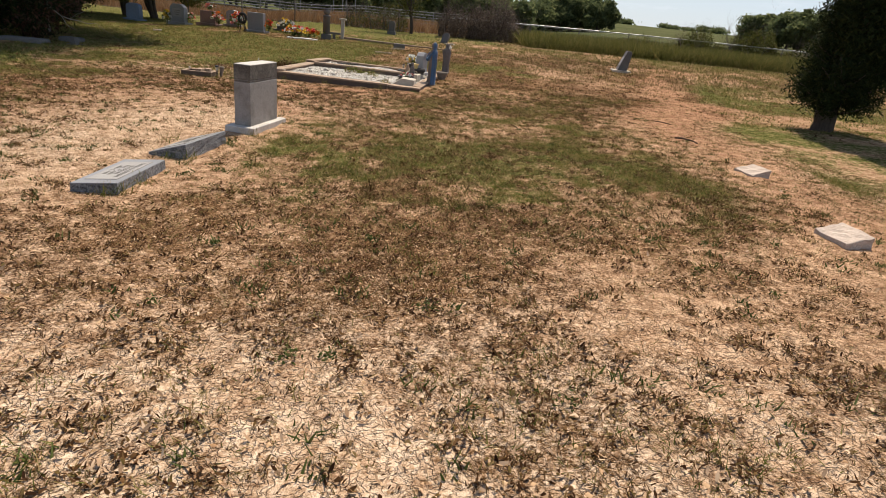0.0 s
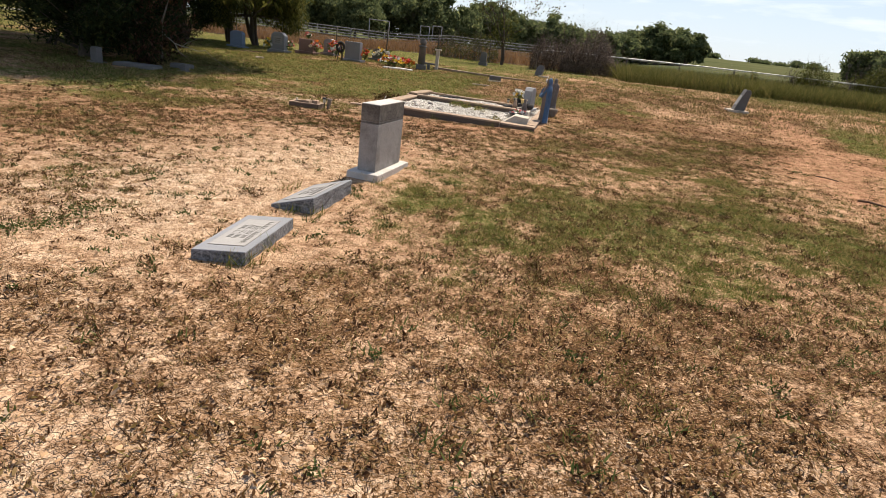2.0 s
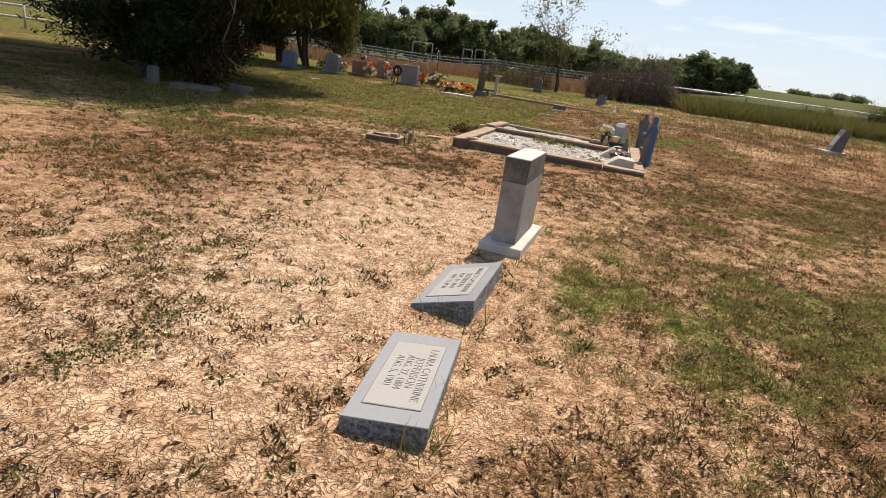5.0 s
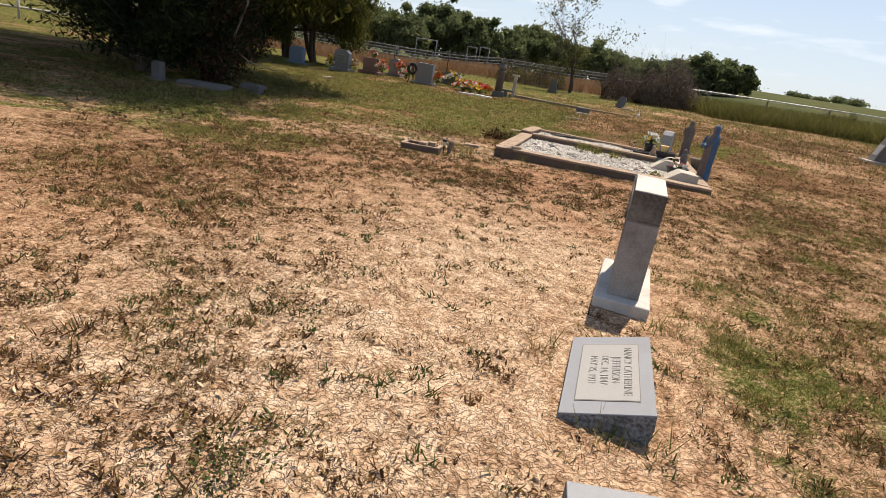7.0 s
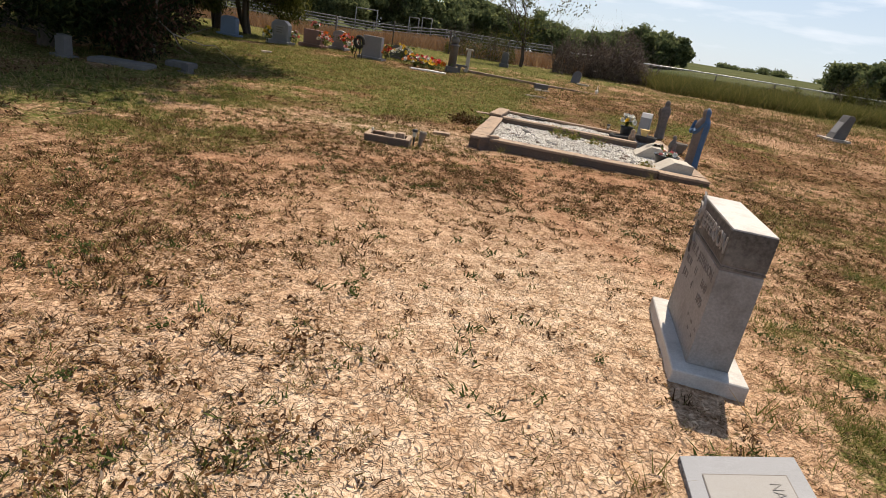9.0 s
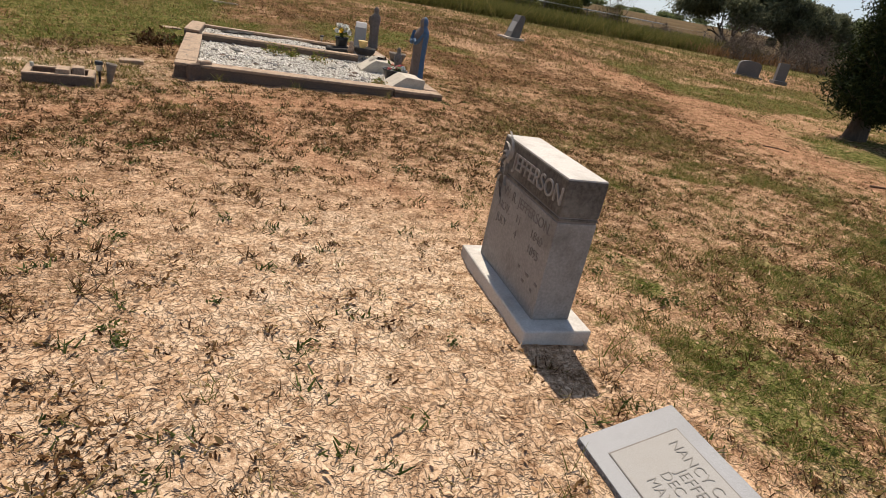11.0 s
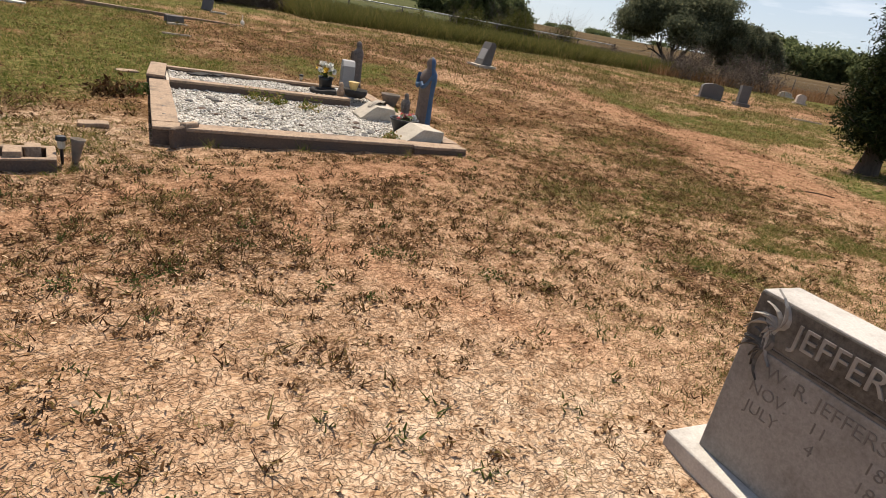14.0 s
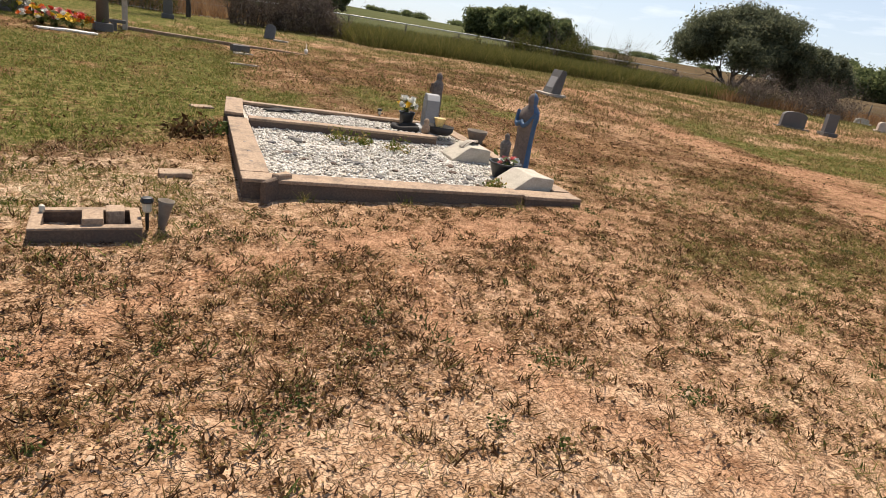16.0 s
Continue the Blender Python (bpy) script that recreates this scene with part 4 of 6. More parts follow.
# small headstone, pots and ornaments of the back plot
def little_headstone():
    t = thing("headstone", on_plot(3.00, 3.55, 0.10), PLOT_TURN - 12, "small grey headstone with clipped shoulders and pale inset", "headstone")
    part("base", block((0.34, 0.50, 0.10), bevel=0.012), M_grey_stone, t)
    part("tablet", prism([(-0.19, 0), (0.19, 0), (0.19, 0.42), (0.10, 0.50), (-0.10, 0.50), (-0.19, 0.42)], 0.20, 0.010, "x"), M_grey_stone, t).location = (0, 0, 0.10)
    part("inset", block((0.006, 0.26, 0.34), (-0.103, 0, 0.17), 0.002), M_granite_panel, t, "paler inscription panel")


little_headstone()
t = pot("flower_vase", on_plot(2.70, 3.75, 0.11), [(0.07, 0), (0.10, 0.04), (0.11, 0.20), (0.13, 0.26), (0.11, 0.26), (0.09, 0.16)], M_black_plastic, "dark vase beside the small headstone", "vase")
bouquet("silk_flowers", on_plot(2.70, 3.75, 0.33), 0.17, 16, ["white", "white", "white", "yellow"], "white silk lilies faded by the sun in a dark vase", 0.26, 6, 0.06)
pot("clay_bowl", on_plot(3.62, 3.05, 0.06), [(0.07, 0), (0.09, 0.05), (0.15, 0.20), (0.16, 0.24), (0.145, 0.24), (0.12, 0.17)], M_terracotta, "grey clay planting bowl beside the plot", "planter")
pot("clay_dish", on_plot(2.98, 3.00, 0.20), [(0.14, 0), (0.19, 0.05), (0.20, 0.12), (0.185, 0.12), (0.16, 0.06)], M_cloth_dark, "low dark oval dish with a cup standing in it", "dish")
pot("plastic_cup", on_plot(2.92, 2.92, 0.26), [(0.04, 0), (0.05, 0.06), (0.085, 0.17), (0.09, 0.18), (0.08, 0.18), (0.045, 0.08)], M_yellow, "faded yellow plastic flower cup", "cup")
t = thing("toy_figure", on_plot(2.72, 2.92, 0.20), 30, "small tan garden ornament, worn and sun-bleached", "ornament")
part("body", lathe([(0.05, 0), (0.065, 0.05), (0.05, 0.11), (0.03, 0.13), (0.042, 0.17), (0.02, 0.21)], 12), M_concrete, t, smooth=True)
t = thing("fallen_wreath", on_plot(2.62, 3.48, 0.135), 15, "crumpled dark wreath fallen on the gravel", "wreath")
part("ring", tubes("ring", [([(0.16 * math.cos(a) * 1.4, 0.16 * math.sin(a), 0.03 + 0.012 * math.sin(3 * a)) for a in np.linspace(0, 6.28, 22)], np.full(22, 0.045))], M_cloth_dark, 8), None, t)
t = pot("planter_bowl", on_plot(3.00, 0.95, 0.09), [(0.10, 0), (0.13, 0.03), (0.18, 0.17), (0.20, 0.20), (0.18, 0.20), (0.15, 0.13)], M_black_plastic, "dark planting bowl with bleached silk flowers", "planter")
bouquet("silk_flowers", on_plot(3.02, 0.92, 0.22), 0.13, 9, ["pink", "white"], "bleached pink silk roses in a dark bowl", 0.16, 12)


def solar_stake(at, tall, label):
    t = thing("solar_light", at, 0, label, "garden light", "solar stakes")
    part("stake", lathe([(0.006, -0.08), (0.012, 0), (0.012, tall * 0.55)], 8), M_black_plastic, t)
    part("lens", lathe([(0.022, tall * 0.55), (0.028, tall * 0.6), (0.028, tall * 0.84)], 12), M_clear, t, "clouded lens")
    part("cap", lathe([(0.036, tall * 0.84), (0.042, tall * 0.88), (0.034, tall), (0.01, tall * 1.02)], 12), M_black_plastic, t, "black cap")
    return t


solar_stake(on_plot(2.40, 4.22, 0.10), 0.20, "black solar stake light at the back kerb")
t = thing("roof_tile", on_plot(0.78, 3.95, 0.14), 22, "dark broken sheet of felt lying on the gravel", "debris")
part("sheet", block((0.42, 0.16, 0.02), (0, 0, 0), 0.004, 1, 0.02, 5), M_cloth_dark, t)
part("sheet", block((0.20, 0.12, 0.018), (0.22, -0.10, 0.018), 0.004, 1, 0.015, 4, 30), M_cloth_dark, t)
for u, d, w, l, tr in ((-0.52, 0.58, 0.27, 0.17, 6), (-0.26, 4.10, 0.30, 0.20, 12)):
    p = on_plot(u, d)
    t = thing("stone_slab", (p[0], p[1], gz(p[0], p[1]) - 0.01), PLOT_TURN + tr, "flat broken paver lying on the ground", "paver", "loose pavers")
    part("slab", block((w, l, 0.04), (0, 0, 0), 0.006, 1, 0.006, 3), M_concrete, t)


# concrete block planter with two stakes
def block_planter():
    cx, cy = -4.88, 12.36
    t = thing("block_planter", (cx, cy, -0.03), 1, "low concrete frame with open cells used as planter", "planter")
    L, W, H, T = 0.60, 0.40, 0.115, 0.06
    for name, size, at in (("front_wall", (L, T, H), (0, -W / 2 + T / 2, 0)), ("back_wall", (L, T, H), (0, W / 2 - T / 2, 0)),
                           ("end_wall", (T, W - 2 * T, H), (-L / 2 + T / 2, 0, 0)), ("end_wall", (T, W - 2 * T, H), (L / 2 - T / 2, 0, 0)),
                           ("floor_slab", (L - 2 * T, W - 2 * T, 0.04), (0, 0, 0))):
        # walls coloured dark for their backlit faces; rims keep the lit tone
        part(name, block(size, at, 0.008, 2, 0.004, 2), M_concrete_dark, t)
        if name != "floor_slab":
            part("rim", block((size[0] + 0.004, size[1] + 0.004, 0.016), (at[0], at[1], H - 0.004), 0.006, 2, 0.003, 2), M_concrete, t, "tan rim in the lit concrete tone")
    part("loose_block", block((0.115, 0.20, 0.125), (0.03, -0.06, 0.045), 0.010, 2, 0.004, 2), M_concrete, t)
    part("loose_block", block((0.105, 0.15, 0.125), (0.155, 0.06, 0.045), 0.010, 2, 0.004, 2), M_concrete, t)
    t2 = thing("glass_jar", (cx - 0.245, cy + 0.10, 0.095), 0, "small clear jar standing on the concrete frame", "jar")
    part("jar", lathe([(0.014, 0), (0.017, 0.012), (0.017, 0.04), (0.012, 0.046)], 12), M_clear, t2, smooth=True)


block_planter()
solar_stake((-4.54, 12.40, 0.0), 0.22, "black and clear solar stake light beside the planter")
t = thing("flower_vase", (-4.46, 12.38, -0.02), 0, "empty dull metal cone vase stuck in the ground", "vase")
vs = lathe([(0.018, 0), (0.026, 0.06), (0.045, 0.20), (0.055, 0.23), (0.048, 0.23), (0.03, 0.10)], 14)
bmesh.ops.transform(vs, matrix=Matrix.Rotation(radians(9), 4, "Y"), verts=vs.verts)
part("cone", vs, M_terracotta, t, smooth=True)


# ---------------------------------------------------------------- headstones of the back row
def headstone(at, turn, wide, tall, thick, mat, label, top="flat", base=0.12, group="back row of headstones", face=None, lean=0.0):
    """Tablet on a base; the face looks to minus y before turning."""
    t = thing("headstone", at, turn, label, "headstone", group)
    part("base", block((wide * 1.32, thick * 2.1, base + 0.08), (0, 0, -0.08), 0.012), mat if base < 0.2 else M_grey_stone, t)
    h = wide / 2
    n = 10
    if top == "serp":
        crown = [(h * math.cos(a), tall - 0.16 + 0.16 * math.sin(a) ** 0.8) for a in np.linspace(0.02, math.pi - 0.02, n)]
    elif top == "step":
        crown = [(h, tall - 0.14), (h * 0.75, tall - 0.06), (h * 0.55, tall), (-h * 0.55, tall), (-h * 0.75, tall - 0.06), (-h, tall - 0.14)]
    else:
        crown = [(h, tall), (-h, tall)]
    bm = prism([(-h, 0), (h, 0)] + crown, thick, 0.010)
    bmesh.ops.transform(bm, matrix=Matrix.Translation((0, 0, base)) @ Matrix.Rotation(radians(lean), 4, "X"), verts=bm.verts)
    part("tablet", bm, mat, t)
    if face:
        plate = part("inscription_panel", block((wide * 0.62, 0.008, tall * 0.45), (0, -thick / 2 - 0.004, base + tall * 0.3), 0.002), face, t)
        for k in range(3):
            part("worn_inscription", block((wide * (0.44 - 0.06 * k), 0.006, 0.03), (0, -thick / 2 - 0.009, base + tall * (0.62 - 0.11 * k)), 0.001), M_letter, plate)
    return t


def row_at(x, y):
    return (x, y, gz(x, y) - 0.02)

headstone(row_at(-11.65, 27.5), -20, 0.78, 0.74, 0.22, M_grey_stone, "light grey granite headstone with stepped top and flowers", "step", 0.14, face=M_granite_panel)
headstone(row_at(-10.55, 28.1), -18, 0.80, 0.52, 0.24, M_red_stone, "rose granite headstone with flowers on top", "flat", 0.14)
headstone(row_at(-9.65, 28.6), -16, 0.56, 0.62, 0.20, M_grey_stone, "pale grey headstone half hidden by silk flowers", "serp", 0.12, face=M_granite_panel)
headstone(row_at(-7.85, 26.2), -14, 0.72, 0.70, 0.22, M_grey_stone, "plain blue-grey granite headstone", "flat", 0.10)
headstone(row_at(-7.15, 28.4), -12, 0.80, 0.44, 0.22, M_dark_stone, "low dark headstone with draped top", "serp", 0.10)
headstone(row_at(-13.95, 28.2), -22, 0.78, 0.66, 0.20, M_blue_stone, "blue granite headstone under the trees", "serp", 0.10)
headstone(row_at(-2.85, 35.2), -5, 0.34, 0.56, 0.22, M_dark_stone, "small dark stone with a worn figure shape", "serp", 0.18)
headstone(row_at(16.7, 21.0), -38, 0.82, 0.54, 0.24, M_dark_stone, "wide dark headstone with a shallow curved top", "serp", 0.06, "far headstones")
t = headstone(row_at(17.1, 19.9), -35, 0.36, 0.62, 0.24, M_dark_stone, "narrow leaning dark headstone on a block base", "flat", 0.14, "far headstones", lean=-4)
headstone(row_at(28.7, 23.6), -45, 0.46, 0.42, 0.28, M_tan_stone, "pale sunlit headstone beyond the junipers", "serp", 0.10, "far headstones")
headstone(row_at(33.5, 27.0), -45, 0.70, 0.26, 0.28, M_white_stone, "low pale headstone near the far fence", "serp", 0.08, "far headstones")


def slant_headstone(at, turn, label):
    t = thing("headstone", at, turn, label, "headstone", "far headstones")
    part("base", block((0.66, 0.78, 0.16), (0, 0, -0.08), 0.012), M_white_stone, t, "pale base slab")
    # dark body paints the shaded end, paler panel the sunlit slope
    part("slant", prism([(-0.15, 0), (0.20, 0), (0.27, 0.62), (0.22, 0.69), (0.10, 0.70)], 0.52, 0.016), M_dark_stone, t).location = (0, 0, 0.08)
    b = block((0.34, 0.40, 0.008), (0, 0, 0), 0.002, 1)
    bmesh.ops.transform(b, matrix=Matrix.Translation((-0.032, 0, 0.41)) @ Matrix.Rotation(-math.atan2(0.70, 0.25), 4, "Y"), verts=b.verts)
    part("inscription_panel", b, M_granite_panel, t)


slant_headstone(row_at(6.85, 22.7), -8, "grey slant headstone, lit slope and shaded body in separate tones")


def column(at, tall, label):
    t = thing("monument", at, 10, label, "monument")
    part("plinth", block((0.42, 0.42, 0.28), (0, 0, -0.06), 0.02), M_dark_stone, t)
    part("shaft", lathe([(0.15, 0.22), (0.14, tall * 0.72), (0.17, tall * 0.74), (0.17, tall * 0.78), (0.10, tall * 0.80)], 16), M_dark_stone, t, smooth=True)
    part("urn", lathe([(0.07, tall * 0.80), (0.14, tall * 0.86), (0.15, tall * 0.93), (0.09, tall * 0.97), (0.11, tall)], 16), M_dark_stone, t, smooth=True)


column(row_at(-4.97, 26.6), 1.25, "dark column monument topped with an urn")
t = thing("monument", row_at(-4.45, 27.7), 0, "slim white post marker with a tilted top", "monument")
part("post", block((0.14, 0.16, 0.86), (0, 0, -0.05), 0.012), M_white_stone, t)
part("cap", block((0.30, 0.24, 0.07), (0, 0, 0.81), 0.015), M_white_stone, t)
t = thing("stone_bench", row_at(-4.72, 27.1), 8, "low dark stone cross-piece between two markers", "stone")
part("beam", block((0.56, 0.10, 0.08), (0, 0, 0.22), 0.01), M_dark_stone, t)
part("stub", block((0.12, 0.16, 0.28), (0, 0, -0.05), 0.01), M_dark_stone, t)

# flowers of the back row
for x, y, z, sp, n, cols, lab in ((-12.05, 27.2, 0.05, 0.16, 10, ["white", "yellow"], "white silk flowers in a low vase"), (-11.15, 27.5, 0.05, 0.16, 9, ["white", "pink"], "pale silk flowers at a headstone's end"),
                                  (-10.5, 28.05, 0.66, 0.17, 10, ["pink", "white"], "pink silk flowers on a rose granite headstone"), (-9.95, 27.6, 0.10, 0.30, 22, ["pink", "white", "orange"], "pink and white silk flowers in a tall bunch"),
                                  (-9.25, 28.1, 0.10, 0.30, 20, ["red", "pink", "orange"], "red and pink silk flowers beside a headstone"), (-8.45, 25.7, 0.10, 0.26, 20, ["pink", "white", "white"], "white and pink silk flowers round a dark cross"),
                                  (-7.35, 26.3, 0.05, 0.24, 18, ["orange", "red", "red"], "orange and red silk flowers in a tall vase"), (-6.95, 27.6, 0.05, 0.40, 24, ["white", "yellow", "white"], "white silk flowers spread before a low headstone")):
    bouquet("silk_flowers", (x, y, gz(x, y) + z), sp, n, cols, lab, 0.55 if z < 0.3 else 0.3, 26, 0.075, 0.14)
for x, y, n, cols, lab in ((-6.25, 26.1, 34, ["red", "orange", "white", "yellow"], "heap of red, orange and white silk flowers on a grave"),
                           (-5.65, 26.1, 34, ["red", "yellow", "orange", "pink"], "heap of bright silk flowers beside the column"),
                           (-5.95, 25.7, 26, ["white", "pink", "yellow"], "low spread of white and pink silk flowers")):
    bouquet("silk_flowers", (x, y, gz(x, y)), 0.46, n, cols, lab, 0.42, 30, 0.085, 0.15)
t = thing("fallen_tray", (-5.85, 25.2, gz(-5.85, 25.2)), 20, "white plastic flower tray lying on the ground", "tray")
part("tray", block((0.9, 0.28, 0.05), (0, 0, 0), 0.015, 2, 0.015, 4), M_white, t)
part("tray", block((0.5, 0.22, 0.05), (0.5, -0.18, 0.0), 0.015, 2, 0.015, 4, -25), M_white, t)
t = thing("flower_stand", (-8.2, 25.5, gz(-8.2, 25.5)), 0, "dark wire easel wound with silk flowers", "flower stand")
part("frame", tubes("frame", [rod((-0.14, 0, -0.03), (0, 0, 0.72), 0.018), rod((0.14, 0, -0.03), (0, 0, 0.72), 0.018), rod((0, 0.22, -0.03), (0, 0, 0.72), 0.018)], M_black_plastic, 6), None, t)
part("wreath", tubes("wreath", [([(0.15 * math.cos(a), -0.02, 0.55 + 0.17 * math.sin(a)) for a in np.linspace(0, 6.28, 20)], np.full(20, 0.06))], M_cloth_dark, 8), None, t)

# long low kerb and loose blocks behind the plot
t = thing("plot_kerb", (-2.1, 27.2, gz(-2.1, 27.2) - 0.02), math.degrees(math.atan2(-1.7, 6.1)), "long low concrete kerb along old graves", "kerb", "plot kerbs")
part("kerb_side", block((5.2, 0.16, 0.16), (0, 0, -0.05), 0.01, 1, 0.01, 6), M_concrete, t)
for x, y, sx_, sy_, sz_, tr, mat, lab in ((-1.72, 25.6, 0.46, 0.26, 0.20, 10, M_dark_stone, "dark stone block lying in the grass"), (-1.72, 25.1, 0.50, 0.16, 0.06, 5, M_white_stone, "pale flat stone in the grass"),
                                          (-2.1, 22.75, 0.62, 0.12, 0.06, 4, M_tan_stone, "narrow tan stone sunk in the grass"), (0.42, 30.1, 0.50, 0.22, 0.08, -25, M_white_stone, "pale fallen stone behind a kerb"),
                                          (17.65, 17.65, 1.0, 0.14, 0.07, -43, M_tan_stone, "pale fallen rail lying in the grass"), (-10.3, 22.4, 0.3, 0.2, 0.08, 30, M_tan_stone, "loose tan stone in the grass")):
    t = thing("stone_block", (x, y, gz(x, y) - 0.02), tr, lab, "stone", "loose stones")
    part("block", block((sx_, sy_, sz_), (0, 0, 0), 0.012, 2, 0.012, 3), mat, t)
headstone(row_at(0.15, 30.8), -30, 0.36, 0.55, 0.12, M_dark_stone, "small dark stone leaning behind a kerb", "serp", 0.02, "loose stones", lean=-28)
t = thing("ornament_post", (0.45, 26.9, gz(0.45, 26.9)), 0, "thin white stake with a small round ornament", "ornament")
part("stake", lathe([(0.012, -0.05), (0.012, 0.3)], 8), M_white, t)
part("ball", lathe([(0.02, 0.0), (0.06, 0.03), (0.07, 0.07), (0.05, 0.12), (0.02, 0.14)], 14), M_white, t, smooth=True)

# ledger graves in the juniper's shade; their pale stone is coloured dark for it
for x, y, l, w, h, tr, lab in ((-10.25, 15.1, 1.0, 0.5, 0.10, 6, "ledger slab coloured dark for its shade under the juniper"), (-9.75, 16.25, 0.5, 0.35, 0.12, 0, "small ledger coloured dark for its shade under the juniper")):
    t = thing("ledger_grave", (x, y, gz(x, y) - 0.03), tr, lab, "grave slab", "shaded ledgers")
    part("slab", block((l, w, h), (0, 0, 0), 0.012, 2), M_dark_stone, t)
    part("top", block((l * 0.96, w * 0.92, 0.02), (0, 0, h), 0.006, 1), M_dark_stone, t)
headstone(row_at(-11.2, 14.9), -30, 0.34, 0.34, 0.14, M_dark_stone, "small dark headstone under the juniper", "flat", 0.06, "shaded ledgers")
headstone(row_at(-9.3, 15.6), -30, 0.22, 0.16, 0.12, M_dark_stone, "tiny dark marker at the shade's edge", "flat", 0.04, "shaded ledgers")


def stick(pts, r, label):
    p = [(x, y, gz(x, y) + 0.012 + dz) for x, y, dz in pts]
    t = thing("fallen_stick", p[0], 0, label, "stick", "fallen sticks")
    q = [(x - p[0][0], y - p[0][1], z - p[0][2]) for x, y, z in p]
    part("wood", tubes("wood", [(q, np.linspace(r, r * 0.6, len(q)))], M_wood, 7), None, t)


stick([(3.84, 9.12, 0), (3.90, 8.98, 0.02), (3.99, 8.80, 0.02), (4.03, 8.72, 0)], 0.016, "dark broken branch lying on the red track")
stick([(4.10, 10.85, 0), (4.20, 10.70, 0.01), (4.30, 10.55, 0)], 0.010, "thin dark branch lying on the red track")


# ---------------------------------------------------------------- trees
def branch_paths(root, heading, length, radius, depth, rng, spread=0.6, up=0.15, kids=3):
    """A crooked limb and its offshoots as (points, radii)."""
    n = 6
    pts, d = [np.array(root, float)], np.array(heading, float) / np.linalg.norm(heading)
    for k in range(n):
        d = d + rng.normal(0, 0.16, 3) + np.array([0, 0, up * 0.3])
        d /= np.linalg.norm(d)
        pts.append(pts[-1] + d * length / n)
    pts = np.array(pts)
    rad = np.linspace(radius, radius * 0.45, n + 1)
    out, tips = [(pts, rad)], [pts[-1]]
    if depth > 0:
        for k in range(kids):
            i = rng.integers(2, n + 1)
            h = d + rng.normal(0, spread, 3) + np.array([0, 0, up])
            o, tp = branch_paths(pts[i], h, length * rng.uniform(0.5, 0.75), rad[i] * 0.62, depth - 1, rng, spread, up, kids)
            out += o
            tips += tp
    return out, tips


def conifer(at, height, radius, low, n, seed, label, lean=(0, 0), mat=M_juniper, trunk_r=0.22, shape=1.0, dead=0.0, leaf=0.085):
    """A juniper: bulky fluted trunk, limbs, and a ragged spindle of scale foliage in tufts."""
    rng = np.random.default_rng(seed)
    t = thing("juniper_tree", at, 0, label, "tree", "junipers")
    zz = np.linspace(-0.15, height * 0.9, 12)
    ax = np.stack([lean[0] * np.clip(zz, 0, None) / height, lean[1] * np.clip(zz, 0, None) / height, zz], -1)
    trunks = [(ax, trunk_r * (0.55 * np.exp(-np.clip(zz, 0, None) / 0.25) + 1) * np.linspace(0.8, 0.12, 12))]
    for k in range(4):
        a = rng.uniform(0, 6.28)
        p = np.array([(0.0, 0.0, -0.1), (math.cos(a) * trunk_r * 0.7, math.sin(a) * trunk_r * 0.7, 0.3), (math.cos(a) * radius * 0.22, math.sin(a) * radius * 0.22, low + 0.4), (math.cos(a) * radius * 0.3, math.sin(a) * radius * 0.3, low + 1.1)])
        trunks.append((p, np.array([0.6, 0.5, 0.34, 0.2]) * trunk_r))
    part("trunk", tubes("trunk", trunks, M_bark, 10), None, t, "thick fibrous trunk")
    limbs, tufts = [], []
    m = max(60, n // 220)
    for k in range(m):
        q = rng.uniform(0, 1) ** 0.85
        z = low + (height - low) * q
        env = radius * min(1.0, 0.86 + 2.0 * q) * (1 - q) ** 0.55 * shape * rng.uniform(0.78, 1.12)
        a = rng.uniform(0, 6.28)
        base = np.array([lean[0] * z / height, lean[1] * z / height, z - 0.25 * env])
        tip = np.array([base[0] + env * math.cos(a), base[1] + env * math.sin(a), z + 0.15 * env])
        if k % 2 == 0:
            limbs.append(([base, base * 0.5 + tip * 0.5 + np.array([0, 0, -0.05]), tip], [0.03, 0.02, 0.008]))
        tufts.append((base, tip, env))
    part("branchwork", tubes("branchwork", limbs, M_bark, 5), None, t)
    per = n // len(tufts)
    ctr = []
    for base, tip, env in tufts:
        s = rng.uniform(0.35, 1.05, per)[:, None]
        ctr.append(base + (tip - base) * s + rng.normal(0, 0.07 + 0.035 * env, (per, 3)) * np.array([1, 1, 1.2]))
    ctr = np.concatenate(ctr)
    ctr = ctr[ctr[:, 2] > low - 0.25]
    if dead:
        pick = rng.uniform(0, 1, len(ctr)) < dead
        part("dead_foliage", leaf_cloud("dead_foliage", ctr[pick], leaf * 1.2, M_juniper_dead, rng, 0.3, droop=0.8), None, t, "rusty dead foliage")
        ctr = ctr[~pick]
    part("crown", leaf_cloud("crown", ctr, leaf, mat, rng, 0.30, droop=-0.55, sprig=True), None, t)
    return t


conifer((7.75, 11.6, gz(7.75, 11.6)), 7.4, 0.80, 0.48, 170000, 11, "dark green juniper with a thick leaning trunk", (0.55, -0.2), trunk_r=0.19, leaf=0.080)
conifer((11.9, 10.9, gz(11.9, 10.9)), 6.6, 1.10, 0.25, 110000, 12, "dense dark juniper foliaged almost to the ground", (0.2, 0.0), trunk_r=0.2, leaf=0.08)
conifer((-12.2, 16.0, gz(-12.2, 16.0)), 11.5, 2.3, 0.45, 200000, 13, "large dark juniper shading old graves", (0, 0), trunk_r=0.25, leaf=0.12)
conifer((-11.15, 16.7, gz(-11.15, 16.7)), 8.5, 1.4, 0.12, 90000, 14, "juniper with rusty dead lower foliage", (0.1, 0), trunk_r=0.16, dead=0.45, leaf=0.09)
